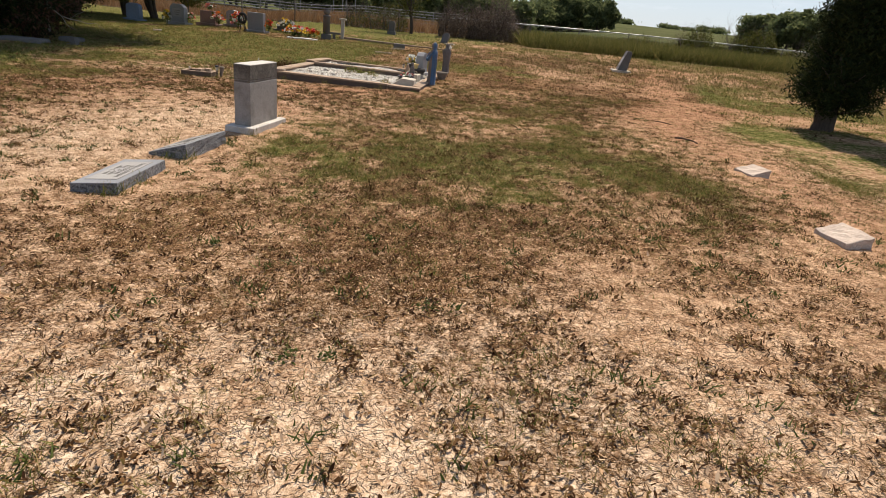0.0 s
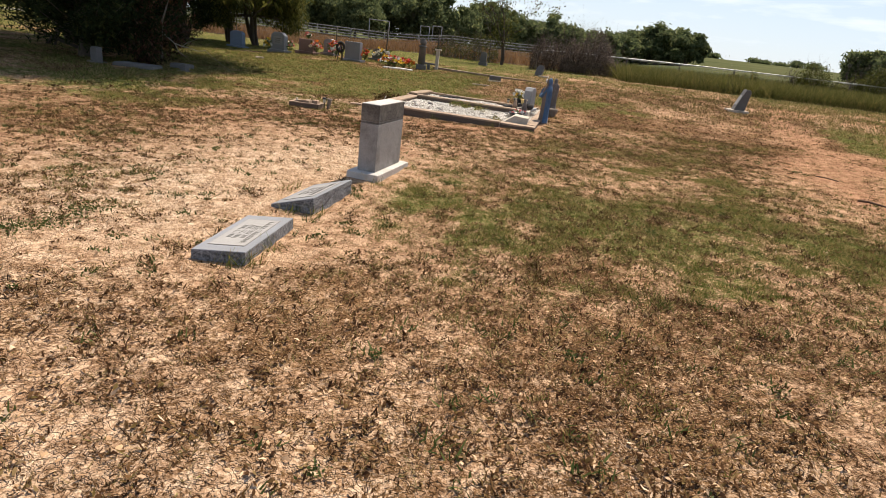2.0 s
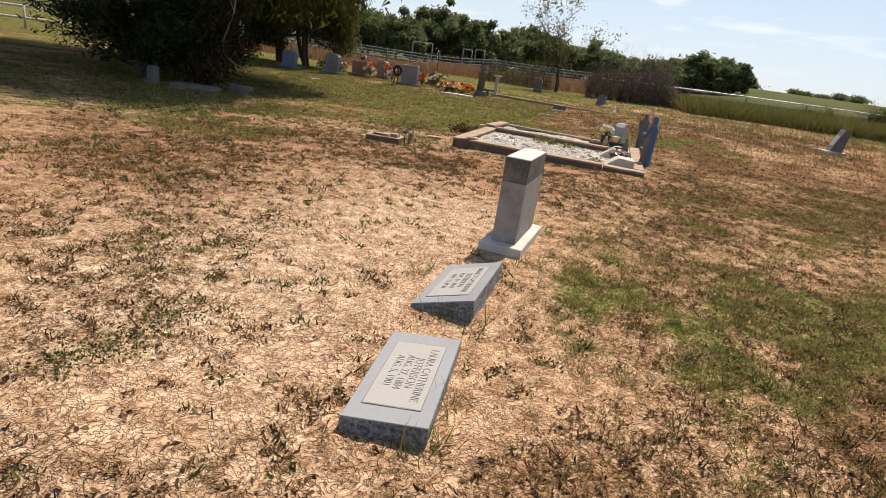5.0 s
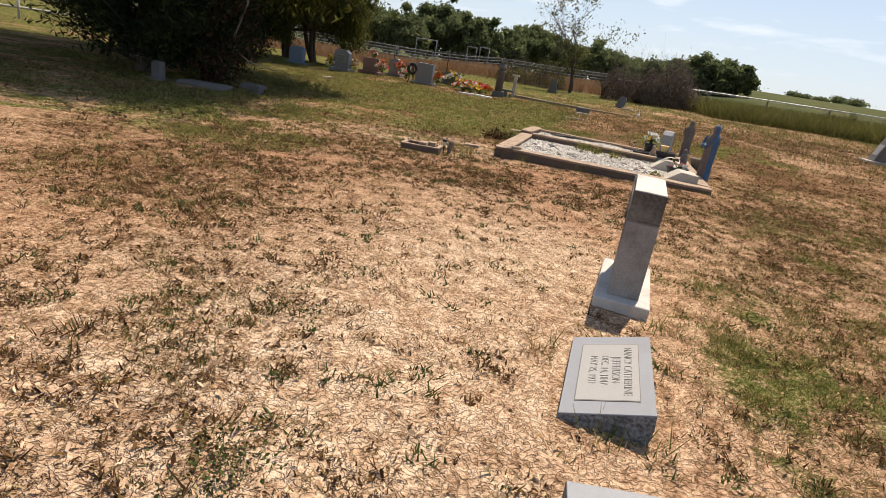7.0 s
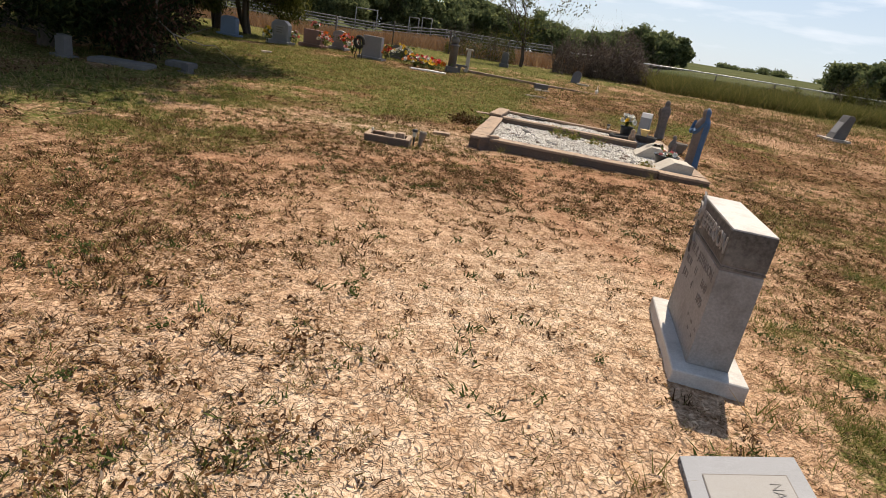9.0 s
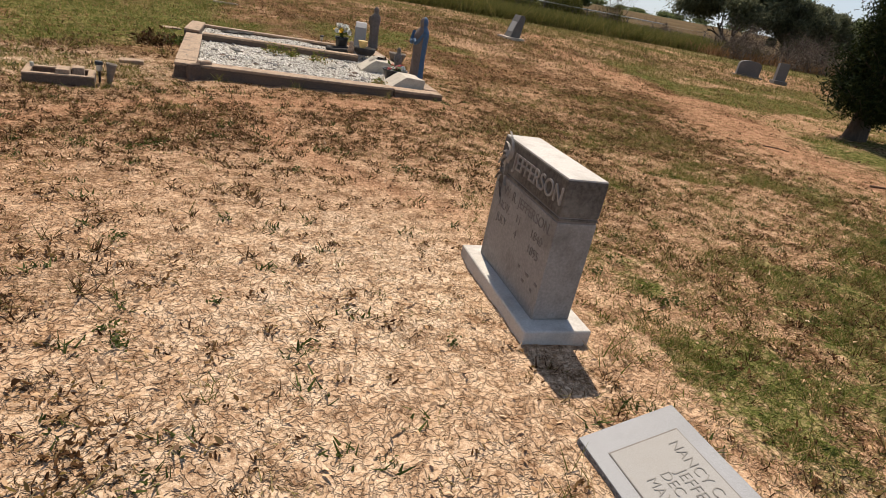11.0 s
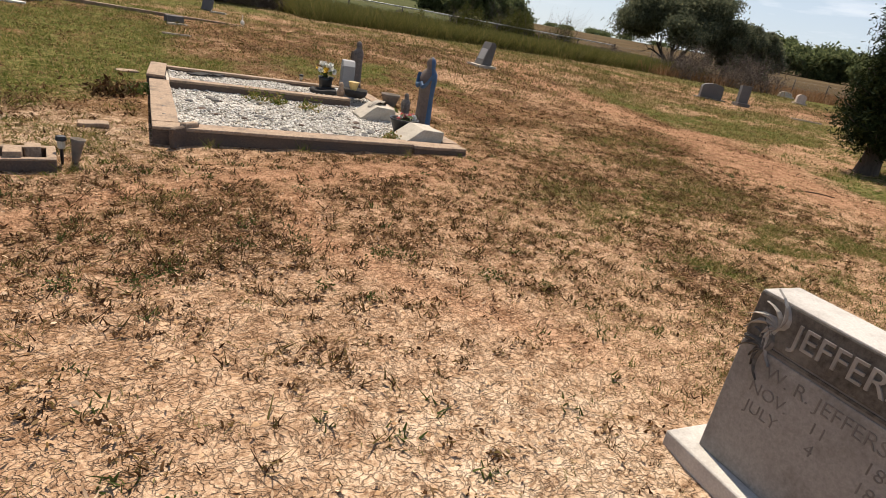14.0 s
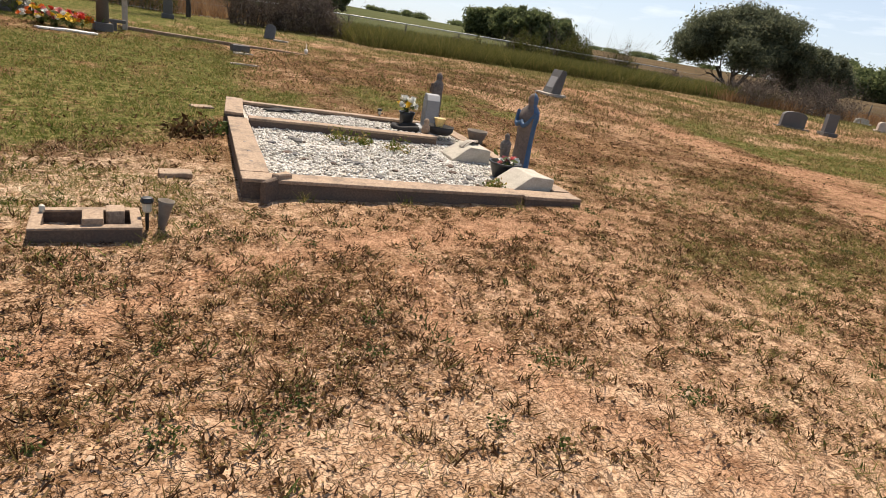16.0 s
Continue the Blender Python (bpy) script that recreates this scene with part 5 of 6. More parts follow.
conifer((-17.2, 29.2, gz(-17.2, 29.2)), 7.5, 1.9, 0.5, 50000, 15, "tall dark juniper beside the olive-green trees", (0, 0), trunk_r=0.25, leaf=0.16)
conifer((-21.5, 12.5, gz(-21.5, 12.5)), 7.0, 2.2, 0.5, 40000, 16, "broad juniper beyond the shaded graves", (0, 0), trunk_r=0.25, leaf=0.18)
rng = np.random.default_rng(5)
bp, _ = branch_paths((-10.4, 16.4, 0.2), (0.5, -0.3, 1.2), 2.2, 0.035, 2, rng, 0.7, 0.0, 3)
t = thing("dead_branches", (0, 0, 0), 0, "bare silver dead branches hanging from the juniper", "branches")
part("branchwork", tubes("branchwork", bp, M_bark_pale, 5), None, t)


def broadleaf(name, at, height, radius, low, n, seed, label, mat, leaf, trunk_r=0.2, stems=1, droop=0.0, clumps=40, slim=0.5, group="", flat=1.0, category="tree", dome=False, sprig=False):
    """Tapered trunk, forked limbs, and leaves in many uneven clumps with gaps."""
    rng = np.random.default_rng(seed)
    t = thing(name, at, 0, label, category, group)
    paths, tips = [], []
    for k in range(stems):
        a = rng.uniform(0, 6.28)
        h = (0.35 * math.cos(a) * (stems > 1), 0.35 * math.sin(a) * (stems > 1), 1)
        o, tp = branch_paths((0.12 * math.cos(a) * (stems > 1), 0.12 * math.sin(a) * (stems > 1), -0.1), h, height * (0.36 if dome else 0.62), trunk_r / math.sqrt(stems), 3, rng, 0.75, 0.12, 3)
        paths += o
        tips += tp
    part("trunk", tubes("trunk", paths[:stems], M_bark, 9), None, t)
    part("branchwork", tubes("branchwork", paths[stems:], M_bark, 5), None, t)
    cl = []
    while len(cl) < clumps:
        v = rng.normal(size=3)
        v /= np.linalg.norm(v)
        r = rng.uniform(0.35, 1.0) ** 0.6
        if dome:
            # umbrella crown: level below, rounded above
            up = abs(v[2])
            c = np.array([v[0] * radius * r, v[1] * radius * r, low + (height - low) * (0.10 + 0.82 * up * max(r, 0.75))])
            cl.append((c, rng.uniform(0.15, 0.26) * radius))
            continue
        c = np.array([v[0] * radius * r, v[1] * radius * r, (low + height) / 2 + v[2] * (height - low) / 2 * r * flat])
        cl.append((c, rng.uniform(0.16, 0.36) * radius))
    for tp in [] if dome else tips[:: max(1, len(tips) // 20)]:
        cl.append((tp, rng.uniform(0.12, 0.24) * radius))
    per = n // len(cl)
    ctr = np.concatenate([c + rng.normal(0, 0.45 * r, (per, 3)) * np.array([1, 1, 0.75 + droop]) - np.array([0, 0, droop * r * 0.5]) for c, r in cl])
    ctr = ctr[ctr[:, 2] > max(0.05, low * 0.6)]
    part("crown", leaf_cloud("crown", ctr, leaf, mat, rng, slim, droop=droop, sprig=sprig), None, t)
    return t


broadleaf("shade_tree", (-12.5, 18.9, gz(-12.5, 18.9)), 10.8, 5.3, 3.0, 150000, 20, "big spreading tree with drooping olive-green branches", M_willow, 0.22, 0.26, 2, 0.8, 90, 0.35, "drooping trees", sprig=True)
# added out of view: its high crown shades the ground on the left
broadleaf("shade_tree", (-15.3, 19.6, gz(-15.3, 19.6)), 11.0, 5.2, 4.6, 90000, 23, "unseen tree added behind the junipers to cast shade", M_willow, 0.24, 0.26, 2, 0.5, 80, 0.4, "drooping trees", sprig=True)
broadleaf("mesquite_tree", (-15.9, 31.5, gz(-15.9, 31.5)), 8.2, 3.0, 1.2, 50000, 21, "olive-green tree with drooping feathery leaves", M_willow, 0.16, 0.22, 2, 0.9, 46, 0.3, "drooping trees", sprig=True)
broadleaf("mesquite_tree", (-14.4, 31.2, gz(-14.4, 31.2)), 7.6, 2.9, 1.5, 50000, 22, "olive-green tree with several slim stems", M_willow, 0.20, 0.20, 3, 0.9, 44, 0.3, "drooping trees", sprig=True)


def sparse_tree(at, height, seed, label, leaves=420):
    """A young tree, half bare, with scattered leaves on thin twigs."""
    rng = np.random.default_rng(seed)
    t = thing("young_tree", at, 0, label, "tree")
    paths, tips = [], []
    for k, h in enumerate(((0.06, 0, 1), (0.28, 0.1, 1), (-0.14, 0.0, 1))):
        o, tp = branch_paths((0.06 * k, 0, -0.1), h, height * (0.74 - 0.12 * k), 0.075 - 0.015 * k, 4, rng, 0.50, 0.24, 3)
        paths += o
        tips += tp
    part("trunk", tubes("trunk", paths[:1], M_bark, 8), None, t)
    part("branchwork", tubes("branchwork", paths[1:], M_bark, 4), None, t)
    tips = np.array(tips)
    ctr = tips[rng.integers(0, len(tips), leaves)] + rng.normal(0, 0.13, (leaves, 3))
    part("crown", leaf_cloud("crown", ctr, 0.13, M_willow, rng, 0.5), None, t)
    low = np.stack([rng.normal(-0.2, 0.5, 700), rng.normal(0, 0.5, 700), rng.uniform(1.0, 2.6, 700)], -1)
    part("lower_leaves", leaf_cloud("lower_leaves", low, 0.12, M_willow, rng, 0.5), None, t)


sparse_tree((-1.9, 37.6, gz(-1.9, 37.6)), 4.9, 31, "slender half-bare young tree with twin stems", 1500)


def thicket(at, wide, deep, tall, n, seed, label, mat, twigs=60, leaf=0.13, group="brush"):
    """Leafless brush: many thin stems and a haze of twigs."""
    rng = np.random.default_rng(seed)
    t = thing("shrub", at, 0, label, "shrub", group)
    paths = []
    for k in range(twigs):
        x, y = rng.uniform(-wide / 2, wide / 2), rng.uniform(-deep / 2, deep / 2)
        o, _ = branch_paths((x, y, -0.05), (rng.normal(0, 0.25), rng.normal(0, 0.25), 1), tall * rng.uniform(0.35, 0.75), 0.022, 2, rng, 0.5, 0.2, 3)
        paths += o
    part("stemwork", tubes("stemwork", paths, M_twig, 3), None, t)
    x = rng.uniform(-wide / 2, wide / 2, n)
    y = rng.normal(0, deep / 3, n)
    top = tall * (0.18 + 0.82 * vnoise(x, y, 0.5, seed)) * np.sqrt(np.clip(1 - (x / (wide * 0.56)) ** 2, 0.05, 1))
    z = rng.uniform(0, 1, n) ** 0.8 * top
    part("twig_mass", leaf_cloud("twig_mass", np.stack([x, y, z], -1), leaf, mat, rng, 0.22), None, t)
    return t


thicket((0.9, 37.2, gz(0.9, 37.2)), 2.2, 1.6, 2.3, 4500, 41, "bare grey-brown brush along the fence", M_twig)
thicket((3.1, 36.9, gz(3.1, 36.9)), 3.0, 2.0, 2.7, 15000, 42, "dense dark brown brush along the fence", M_twig)
thicket((-4.2, 39.4, gz(-4.2, 39.4)), 4.0, 1.6, 1.8, 4000, 43, "low leafy brush behind the fence", M_willow)
thicket((27.5, 30.3, gz(27.5, 30.3)), 3.6, 2.4, 2.1, 6000, 44, "bare grey shrub below the live oak", M_twig)
thicket((31.5, 28.6, gz(31.5, 28.6)), 4.5, 2.4, 2.4, 7000, 45, "bare grey shrub by the far fence", M_twig)
thicket((18.5, 36.0, gz(18.5, 36.0)), 3.2, 1.6, 2.5, 12000, 46, "leafy shrub growing through the fence", M_willow, 26)
thicket((15.0, 36.0, gz(15.0, 36.0)), 2.8, 1.6, 2.0, 9000, 47, "olive shrub growing through the fence", M_willow, 26)
thicket((11.8, 36.4, gz(11.8, 36.4)), 2.4, 1.3, 1.3, 6000, 49, "low olive brush among the tall grass", M_tallgrass, 24)
thicket((20.2, 35.6, gz(20.2, 35.6)), 2.2, 1.4, 1.7, 7000, 56, "olive brush leaning on the fence", M_tallgrass, 24)
thicket((24.6, 34.0, gz(24.6, 34.0)), 2.6, 1.4, 1.4, 6000, 57, "brown and olive brush at the fence corner", M_twig, 24)
thicket((22.0, 35.5, gz(22.0, 35.5)), 1.6, 1.2, 2.4, 3000, 48, "thin sapling shrub above the tall grass", M_willow, 24)

# live oak and its neighbours
broadleaf("live_oak", (40.1, 40.9, gz(40.1, 40.9)), 6.9, 5.0, 1.9, 110000, 51, "spreading live oak with a rounded crown", M_oak, 0.17, 0.40, 4, 0.0, 110, 0.6, "oaks", dome=True, sprig=True)
broadleaf("live_oak", (44.0, 38.4, gz(44.0, 38.4)), 4.9, 2.3, 0.8, 50000, 52, "smaller oak beside the spreading oak", M_oak, 0.15, 0.28, 2, 0.0, 40, 0.6, "oaks", sprig=True)
broadleaf("live_oak", (46.6, 37.0, gz(46.6, 37.0)), 4.0, 1.9, 0.6, 40000, 53, "low oak at the end of the group", M_oak, 0.15, 0.28, 2, 0.0, 36, 0.6, "oaks", sprig=True)


def far_trees(specs, seed):
    """Distant trees by bearing (degrees from plus y), distance, crown height and radius."""
    k = seed
    for az, dist, h, r in specs:
        x, y = dist * math.sin(radians(az)), dist * math.cos(radians(az))
        broadleaf("distant_tree", (x - 1.5, y + 2, gz(x - 1.5, y + 2) - 0.2), h, r, h * 0.10, 20000, k, "distant round-crowned green tree", M_far_leaf, 0.0052 * dist ** 0.95, 0.3, 2, 0.0, 46, 0.7, "distant trees", sprig=True)
        k += 1


far_trees([(-26, 88, 7, 5), (-22, 92, 7.5, 5), (-18, 95, 6.5, 5), (-15.2, 90, 6.2, 4), (-12.6, 100, 8.2, 4.6), (-10.2, 98, 8.4, 4.4), (-8.0, 102, 7.2, 4.4), (-6.0, 105, 6.0, 4.5), (-3.4, 110, 7.6, 4.6), (-1, 112, 6.8, 5),
           (1.5, 115, 6.2, 5), (4.2, 112, 5.6, 5), (7.0, 118, 5.2, 5)], 60)
far_trees([(9.2, 128, 5.6, 4.6), (10.8, 132, 6.4, 4.6), (12.4, 132, 7.2, 4.8), (13.6, 136, 6.4, 4.2), (14.9, 128, 6.0, 3.6)], 80)
far_trees([(28.5, 120, 4.8, 3.8), (30.6, 116, 5.4, 4.0), (32.8, 112, 5.9, 4.2), (34.8, 118, 5.0, 4.0), (58.5, 150, 6.0, 7), (62, 145, 5.8, 7), (66, 140, 6, 7), (70, 120, 6, 6)], 90)
rng = np.random.default_rng(8)
hill = []
for k in range(34):
    az = rng.uniform(15.5, 62)
    hill.append((az, rng.uniform(318, 345), rng.uniform(1.6, 3.4), rng.uniform(3, 6)))
for az, dist, h, r in hill:
    x, y = dist * math.sin(radians(az)), dist * math.cos(radians(az))
    rr = np.random.default_rng(int(az * 1000))
    t = thing("distant_tree", (x, y, gz(x, y) - 0.3), 0, "tiny dark tree on the crest of the far hill", "tree", "trees on the hill crest")
    c = rr.normal(0, 1, (700, 3)) * np.array([r * 0.4, r * 0.4, h * 0.25]) + np.array([0, 0, h * 0.5])
    part("crown", leaf_cloud("crown", c, 0.9, M_far_leaf, rr, 0.6), None, t)


# ---------------------------------------------------------------- fences
def chain_fence(pts, tall, spacing, label, rail=True, mesh=True, post_r=0.035, post_mat=M_post):
    """Posts, top rail and woven wire along a line."""
    t = thing("wire_fence", (0, 0, 0), 0, label, "fence")
    total = 0
    tops, feet = [], []
    for (ax, ay), (bx, by) in zip(pts, pts[1:]):
        L = math.hypot(bx - ax, by - ay)
        n = max(1, round(L / spacing))
        for k in range(n + 1):
            x, y = ax + (bx - ax) * k / n, ay + (by - ay) * k / n
            z = gz(x, y)
            if k == 0 and tops:
                continue
            tops.append(np.array([x, y, z + tall]))
            feet.append(np.array([x, y, z]))
    for a, b in zip(feet, tops):
        part("post", tubes("post", [rod(a - np.array([0, 0, 0.2]), b + np.array([0, 0, 0.03]), post_r)], post_mat, 7), None, t)
    if rail:
        part("top_rail", tubes("top_rail", [(np.array(tops), np.full(len(tops), 0.030))], M_pipe, 7), None, t, "galvanised top pipe")
    if mesh:
        wires = []
        for q in (0.08, 0.5, 0.93):
            wires.append((np.array([f + (p - f) * q for f, p in zip(feet, tops)]), np.full(len(tops), 0.004)))
        V, F, base = [], [], 0
        for (f0, t0), (f1, t1) in zip(zip(feet, tops), zip(feet[1:], tops[1:])):
            L = np.linalg.norm(f1 - f0)
            m = int(L / 0.11)
            ez = np.array([0, 0, 1.0])
            for sgn in (1, -1):
                for k in range(m):
                    s0 = (k + 0.5) / m
                    s1 = min(1, max(0, s0 + sgn * tall / L * 0.9))
                    frac = (s1 - s0) / (sgn * tall / L * 0.9)
                    a = f0 + (f1 - f0) * s0 + ez * 0.06
                    b = f0 + (f1 - f0) * s1 + ez * (0.06 + (tall - 0.08) * frac)
                    o = np.array([0.003, 0, 0.0])
                    V += [a - o, a + o, b + o, b - o]
                    F.append((base, base + 1, base + 2, base + 3))
                    base += 4
        part("woven_wire", quick_mesh("woven_wire", np.array(V), np.array(F), M_wire), None, t, "grey woven wire")
        part("line_wires", tubes("line_wires", wires, M_wire, 4), None, t)


chain_fence([(-31, 36.5), (-5.9, 38.2), (0.5, 37.9)], 1.25, 3.2, "woven wire fence with dark steel posts behind the graves", rail=False)
chain_fence([(0.5, 37.9), (5.3, 37.3), (25.6, 34.5)], 1.05, 3.15, "pipe-topped wire fence along the field", rail=True, mesh=True)
chain_fence([(25.6, 34.5), (29.0, 31.2), (36, 28.0), (60, 20)], 1.10, 2.8, "wire fence with thin posts at the field edge", rail=False)


def rail_fence(a, b, tall, rails, spacing, mat, label, r=0.045):
    t = thing("rail_fence", (0, 0, 0), 0, label, "fence")
    L = math.hypot(b[0] - a[0], b[1] - a[1])
    n = round(L / spacing)
    pts = [(a[0] + (b[0] - a[0]) * k / n, a[1] + (b[1] - a[1]) * k / n) for k in range(n + 1)]
    for x, y in pts:
        z = gz(x, y)
        part("post", tubes("post", [rod((x, y, z - 0.2), (x, y, z + tall), r * 1.1)], mat, 8), None, t)
    for q in range(rails):
        h = tall * (q + 1) / rails - 0.03
        part("rail", tubes("rail", [(np.array([(x, y, gz(x, y) + h) for x, y in pts]), np.full(len(pts), r))], mat, 8), None, t)


rail_fence((-34, 15.5), (-19.5, 31.5), 0.95, 2, 2.6, M_white_paint, "white painted rail fence at the cemetery edge", 0.05)
rail_fence((-40, 62), (2.5, 66), 1.35, 5, 3.6, M_corral, "grey pipe corral fence in the next field", 0.045)
for x, y, w in ((-17.2, 70, 2.3), (-12.7, 75, 1.1), (-11.2, 75, 1.1)):
    t = thing("pipe_gate_frame", (x, y, gz(x, y)), 0, "tall grey pipe gate frame of the corral", "gate", "corral gates")
    for s in (-w / 2, w / 2):
        part("upright", tubes("upright", [rod((s, 0, -0.2), (s, 0, 2.6), 0.05)], M_corral, 8), None, t)
    part("crossbar", tubes("crossbar", [rod((-w / 2 - 0.05, 0, 2.58), (w / 2 + 0.05, 0, 2.58), 0.05)], M_corral, 8), None, t)


# clump of withered plants beside the plot and weeds in the gravel
def clump(name, at, r, n, size, mat, seed, label, tall=0.5, category="plant"):
    rr = np.random.default_rng(seed)
    t = thing(name, at, 0, label, category)
    c = rr.normal(0, 1, (n, 3)) * np.array([r, r, 0.01]) * 0.5
    c[:, 2] = np.abs(rr.normal(0, tall * r, n)) + 0.01
    part("foliage", leaf_cloud("foliage", c, size, mat, rr, 0.4), None, t)


clump("withered_plant", (-3.98, 15.55, gz(-3.98, 15.55)), 0.26, 260, 0.085, M_weed, 201, "heap of withered dark leaves beside the plot", 0.25)
clump("withered_plant", (-3.62, 15.75, gz(-3.62, 15.75)), 0.22, 160, 0.07, M_greenweed, 202, "low leafy weed against the kerb", 0.25)
for k, (u, d, r) in enumerate(((1.35, 2.35, 0.16), (1.62, 2.25, 0.12), (1.98, 1.95, 0.17), (2.62, 0.42, 0.10))):
    clump("gravel_weed", on_plot(u, d, 0.09), r, 170, 0.05, M_grass, 210 + k, "tuft of grass growing through white gravel", 0.45)

# ---------------------------------------------------------------- loose cover: litter, weeds, grass
def sample(n, x0, x1, y0, y1, weight, rng):
    """n places in the rectangle, thinned by weight(x, y) in 0..1."""
    xs, ys = [], []
    got = 0
    while got < n:
        x, y = rng.uniform(x0, x1, n), rng.uniform(y0, y1, n)
        k = rng.uniform(0, 1, n) < weight(x, y)
        xs.append(x[k])
        ys.append(y[k])
        got += int(k.sum())
    return np.concatenate(xs)[:n], np.concatenate(ys)[:n]


def clear(x, y):
    """0 on stones and inside the plot, 1 elsewhere."""
    c, s = math.cos(radians(PLOT_TURN)), math.sin(radians(PLOT_TURN))
    u = (x - PLOT_X) * c + (y - PLOT_Y) * s
    d = -(x - PLOT_X) * s + (y - PLOT_Y) * c
    inside = (u > -0.05) & (u < 3.55) & (d > -0.05) & (d < 4.35)
    for cx, cy, hx, hy in ((-2.305, 7.655, 0.24, 0.52), (-2.62, 4.83, 0.20, 0.43), (-2.57, 6.13, 0.25, 0.45), (3.50, 4.50, 0.2, 0.28), (3.90, 6.82, 0.2, 0.3), (-4.88, 12.36, 0.31, 0.19)):
        inside |= (np.abs(x - cx) < hx) & (np.abs(y - cy) < hy)
    return np.where(inside, 0.0, 1.0)


def blades(name, x, y, tall, wide, mat, rng, lean=0.5, label="", category="grass"):
    """Tapered leaning blades."""
    n = len(x)
    z = ground_z(x, y) - 0.004
    a, b = rng.uniform(0, 2 * np.pi, n), rng.uniform(0, 2 * np.pi, n)
    h = tall * rng.uniform(0.5, 1.4, n)
    l = h * lean * rng.uniform(0.2, 1.4, n)
    w = wide * rng.uniform(0.6, 1.4, n)
    wx, wy, lx, ly = np.cos(a) * w / 2, np.sin(a) * w / 2, np.cos(b) * l, np.sin(b) * l
    P = np.stack([np.stack([x - wx, y - wy, z], -1), np.stack([x + wx, y + wy, z], -1),
                  np.stack([x + wx * 0.3 + lx, y + wy * 0.3 + ly, z + h * 0.9], -1), np.stack([x - wx * 0.3 + lx, y - wy * 0.3 + ly, z + h * 0.9], -1)], 1)
    f = np.arange(n)[:, None] * 4 + np.array([0, 1, 2, 3])
    tagged(new(name, quick_mesh(name, P.reshape(-1, 3), f, mat)), label, category, kind="stuff")


def curled_leaves(name, x, y, size, mat, rng, label):
    """Dry curled leaves lying on the soil, one end lifted."""
    n = len(x)
    z = ground_z(x, y)
    a = rng.uniform(0, 2 * np.pi, n)
    s = size * rng.uniform(0.5, 1.5, n)
    w = s * rng.uniform(0.22, 0.5, n)
    dx, dy = np.cos(a), np.sin(a)
    e0, e1, e2 = rng.uniform(0, 0.25, n) * s, rng.uniform(0.1, 0.55, n) * s, rng.uniform(0.0, 1.0, n) * s
    roll = rng.uniform(-0.8, 0.8, n) * w
    rows = []
    for t, e, k in ((-0.5, e0, 0.5), (0.0, e1, 1.0), (0.5, e2, 0.35)):
        cx, cy, cz = x + dx * s * t, y + dy * s * t, z + e + 0.002
        rows.append(np.stack([cx - dy * w * k / 2, cy + dx * w * k / 2, cz + roll * k], -1))
        rows.append(np.stack([cx + dy * w * k / 2, cy - dx * w * k / 2, cz - roll * k * 0.3], -1))
    P = np.stack(rows, 1)
    k = np.arange(n)[:, None] * 6
    f = np.concatenate([k + np.array([0, 1, 3, 2]), k + np.array([2, 3, 5, 4])], 0)
    tagged(new(name, quick_mesh(name, P.reshape(-1, 3), f, mat)), label, "leaf litter", kind="stuff")


def clump_at(x, y, per, spread, rng):
    n = len(x)
    return np.repeat(x, per) + rng.normal(0, spread, n * per), np.repeat(y, per) + rng.normal(0, spread, n * per)


def clods(name, x, y, size, rng, label):
    """Crumbs and small clods of dry sandy soil."""
    n = len(x)
    ctr = np.stack([x, y, ground_z(x, y)], -1)
    o = np.array([(1, 0, 0), (0, 1, 0), (-1, 0, 0), (0, -1, 0), (0, 0, 1), (0, 0, -1)], float)
    s = (size * rng.uniform(0.4, 1.5, n) ** 2)[:, None, None] * rng.uniform(0.6, 1.4, (n, 1, 3)) * np.array([1, 1, 0.55])
    v = ctr[:, None] + o[None] * s + rng.normal(0, 1, (n, 6, 3)) * s * 0.25
    tri = np.array([(0, 1, 4), (1, 2, 4), (2, 3, 4), (3, 0, 4)])
    f = (np.arange(n)[:, None, None] * 6 + tri[None]).reshape(-1, 3)
    tagged(new(name, quick_mesh(name, v.reshape(-1, 3), f, M_clod)), label, "soil", kind="stuff")


rng = np.random.default_rng(101)
gx, gy = sample(22000, -8.0, 4.6, 0.3, 14.0, lambda x, y: (0.35 + 0.65 * fbm(x, y, 0.5, 31)) * clear(x, y), rng)
clods("soil_crumbs", gx, gy, 0.006, rng, "crumbs and small clods of dry sandy soil")


def drifts(x, y):
    """Litter gathers in ragged drifts with bare crust between."""
    return (0.03 + 0.97 * step(vnoise(x, y, 0.08, 61) * 0.55 + vnoise(x, y, 0.21, 67) * 0.45 + 0.6 * (cover(x, y)[3] - 0.45), 0.44, 0.60)) * clear(x, y)


gx, gy = sample(11000, -7.8, 4.4, 0.3, 13.5, lambda x, y: np.clip(0.15 + 0.9 * cover(x, y)[2] - 0.4 * cover(x, y)[0], 0.05, 1) * clear(x, y), rng)
curled_leaves("sand_crust_flakes", gx, gy, 0.024, M_flake, rng, "curled pale flakes of dried sandy crust")
gx, gy = sample(12500, -7.5, 4.2, 0.3, 13.0, drifts, rng)
x, y = clump_at(gx, gy, 8, 0.022, rng)
k = clear(x, y) > 0
curled_leaves("leaf_litter", x[k], y[k], 0.021, M_litter, rng, "dry curled brown leaves drifted over sandy soil")
gx, gy = sample(36000, -8.0, 5.0, 0.3, 14.0, drifts, rng)
curled_leaves("leaf_litter_fine", gx, gy, 0.014, M_litter, rng, "scattered scraps of dry leaf and straw")
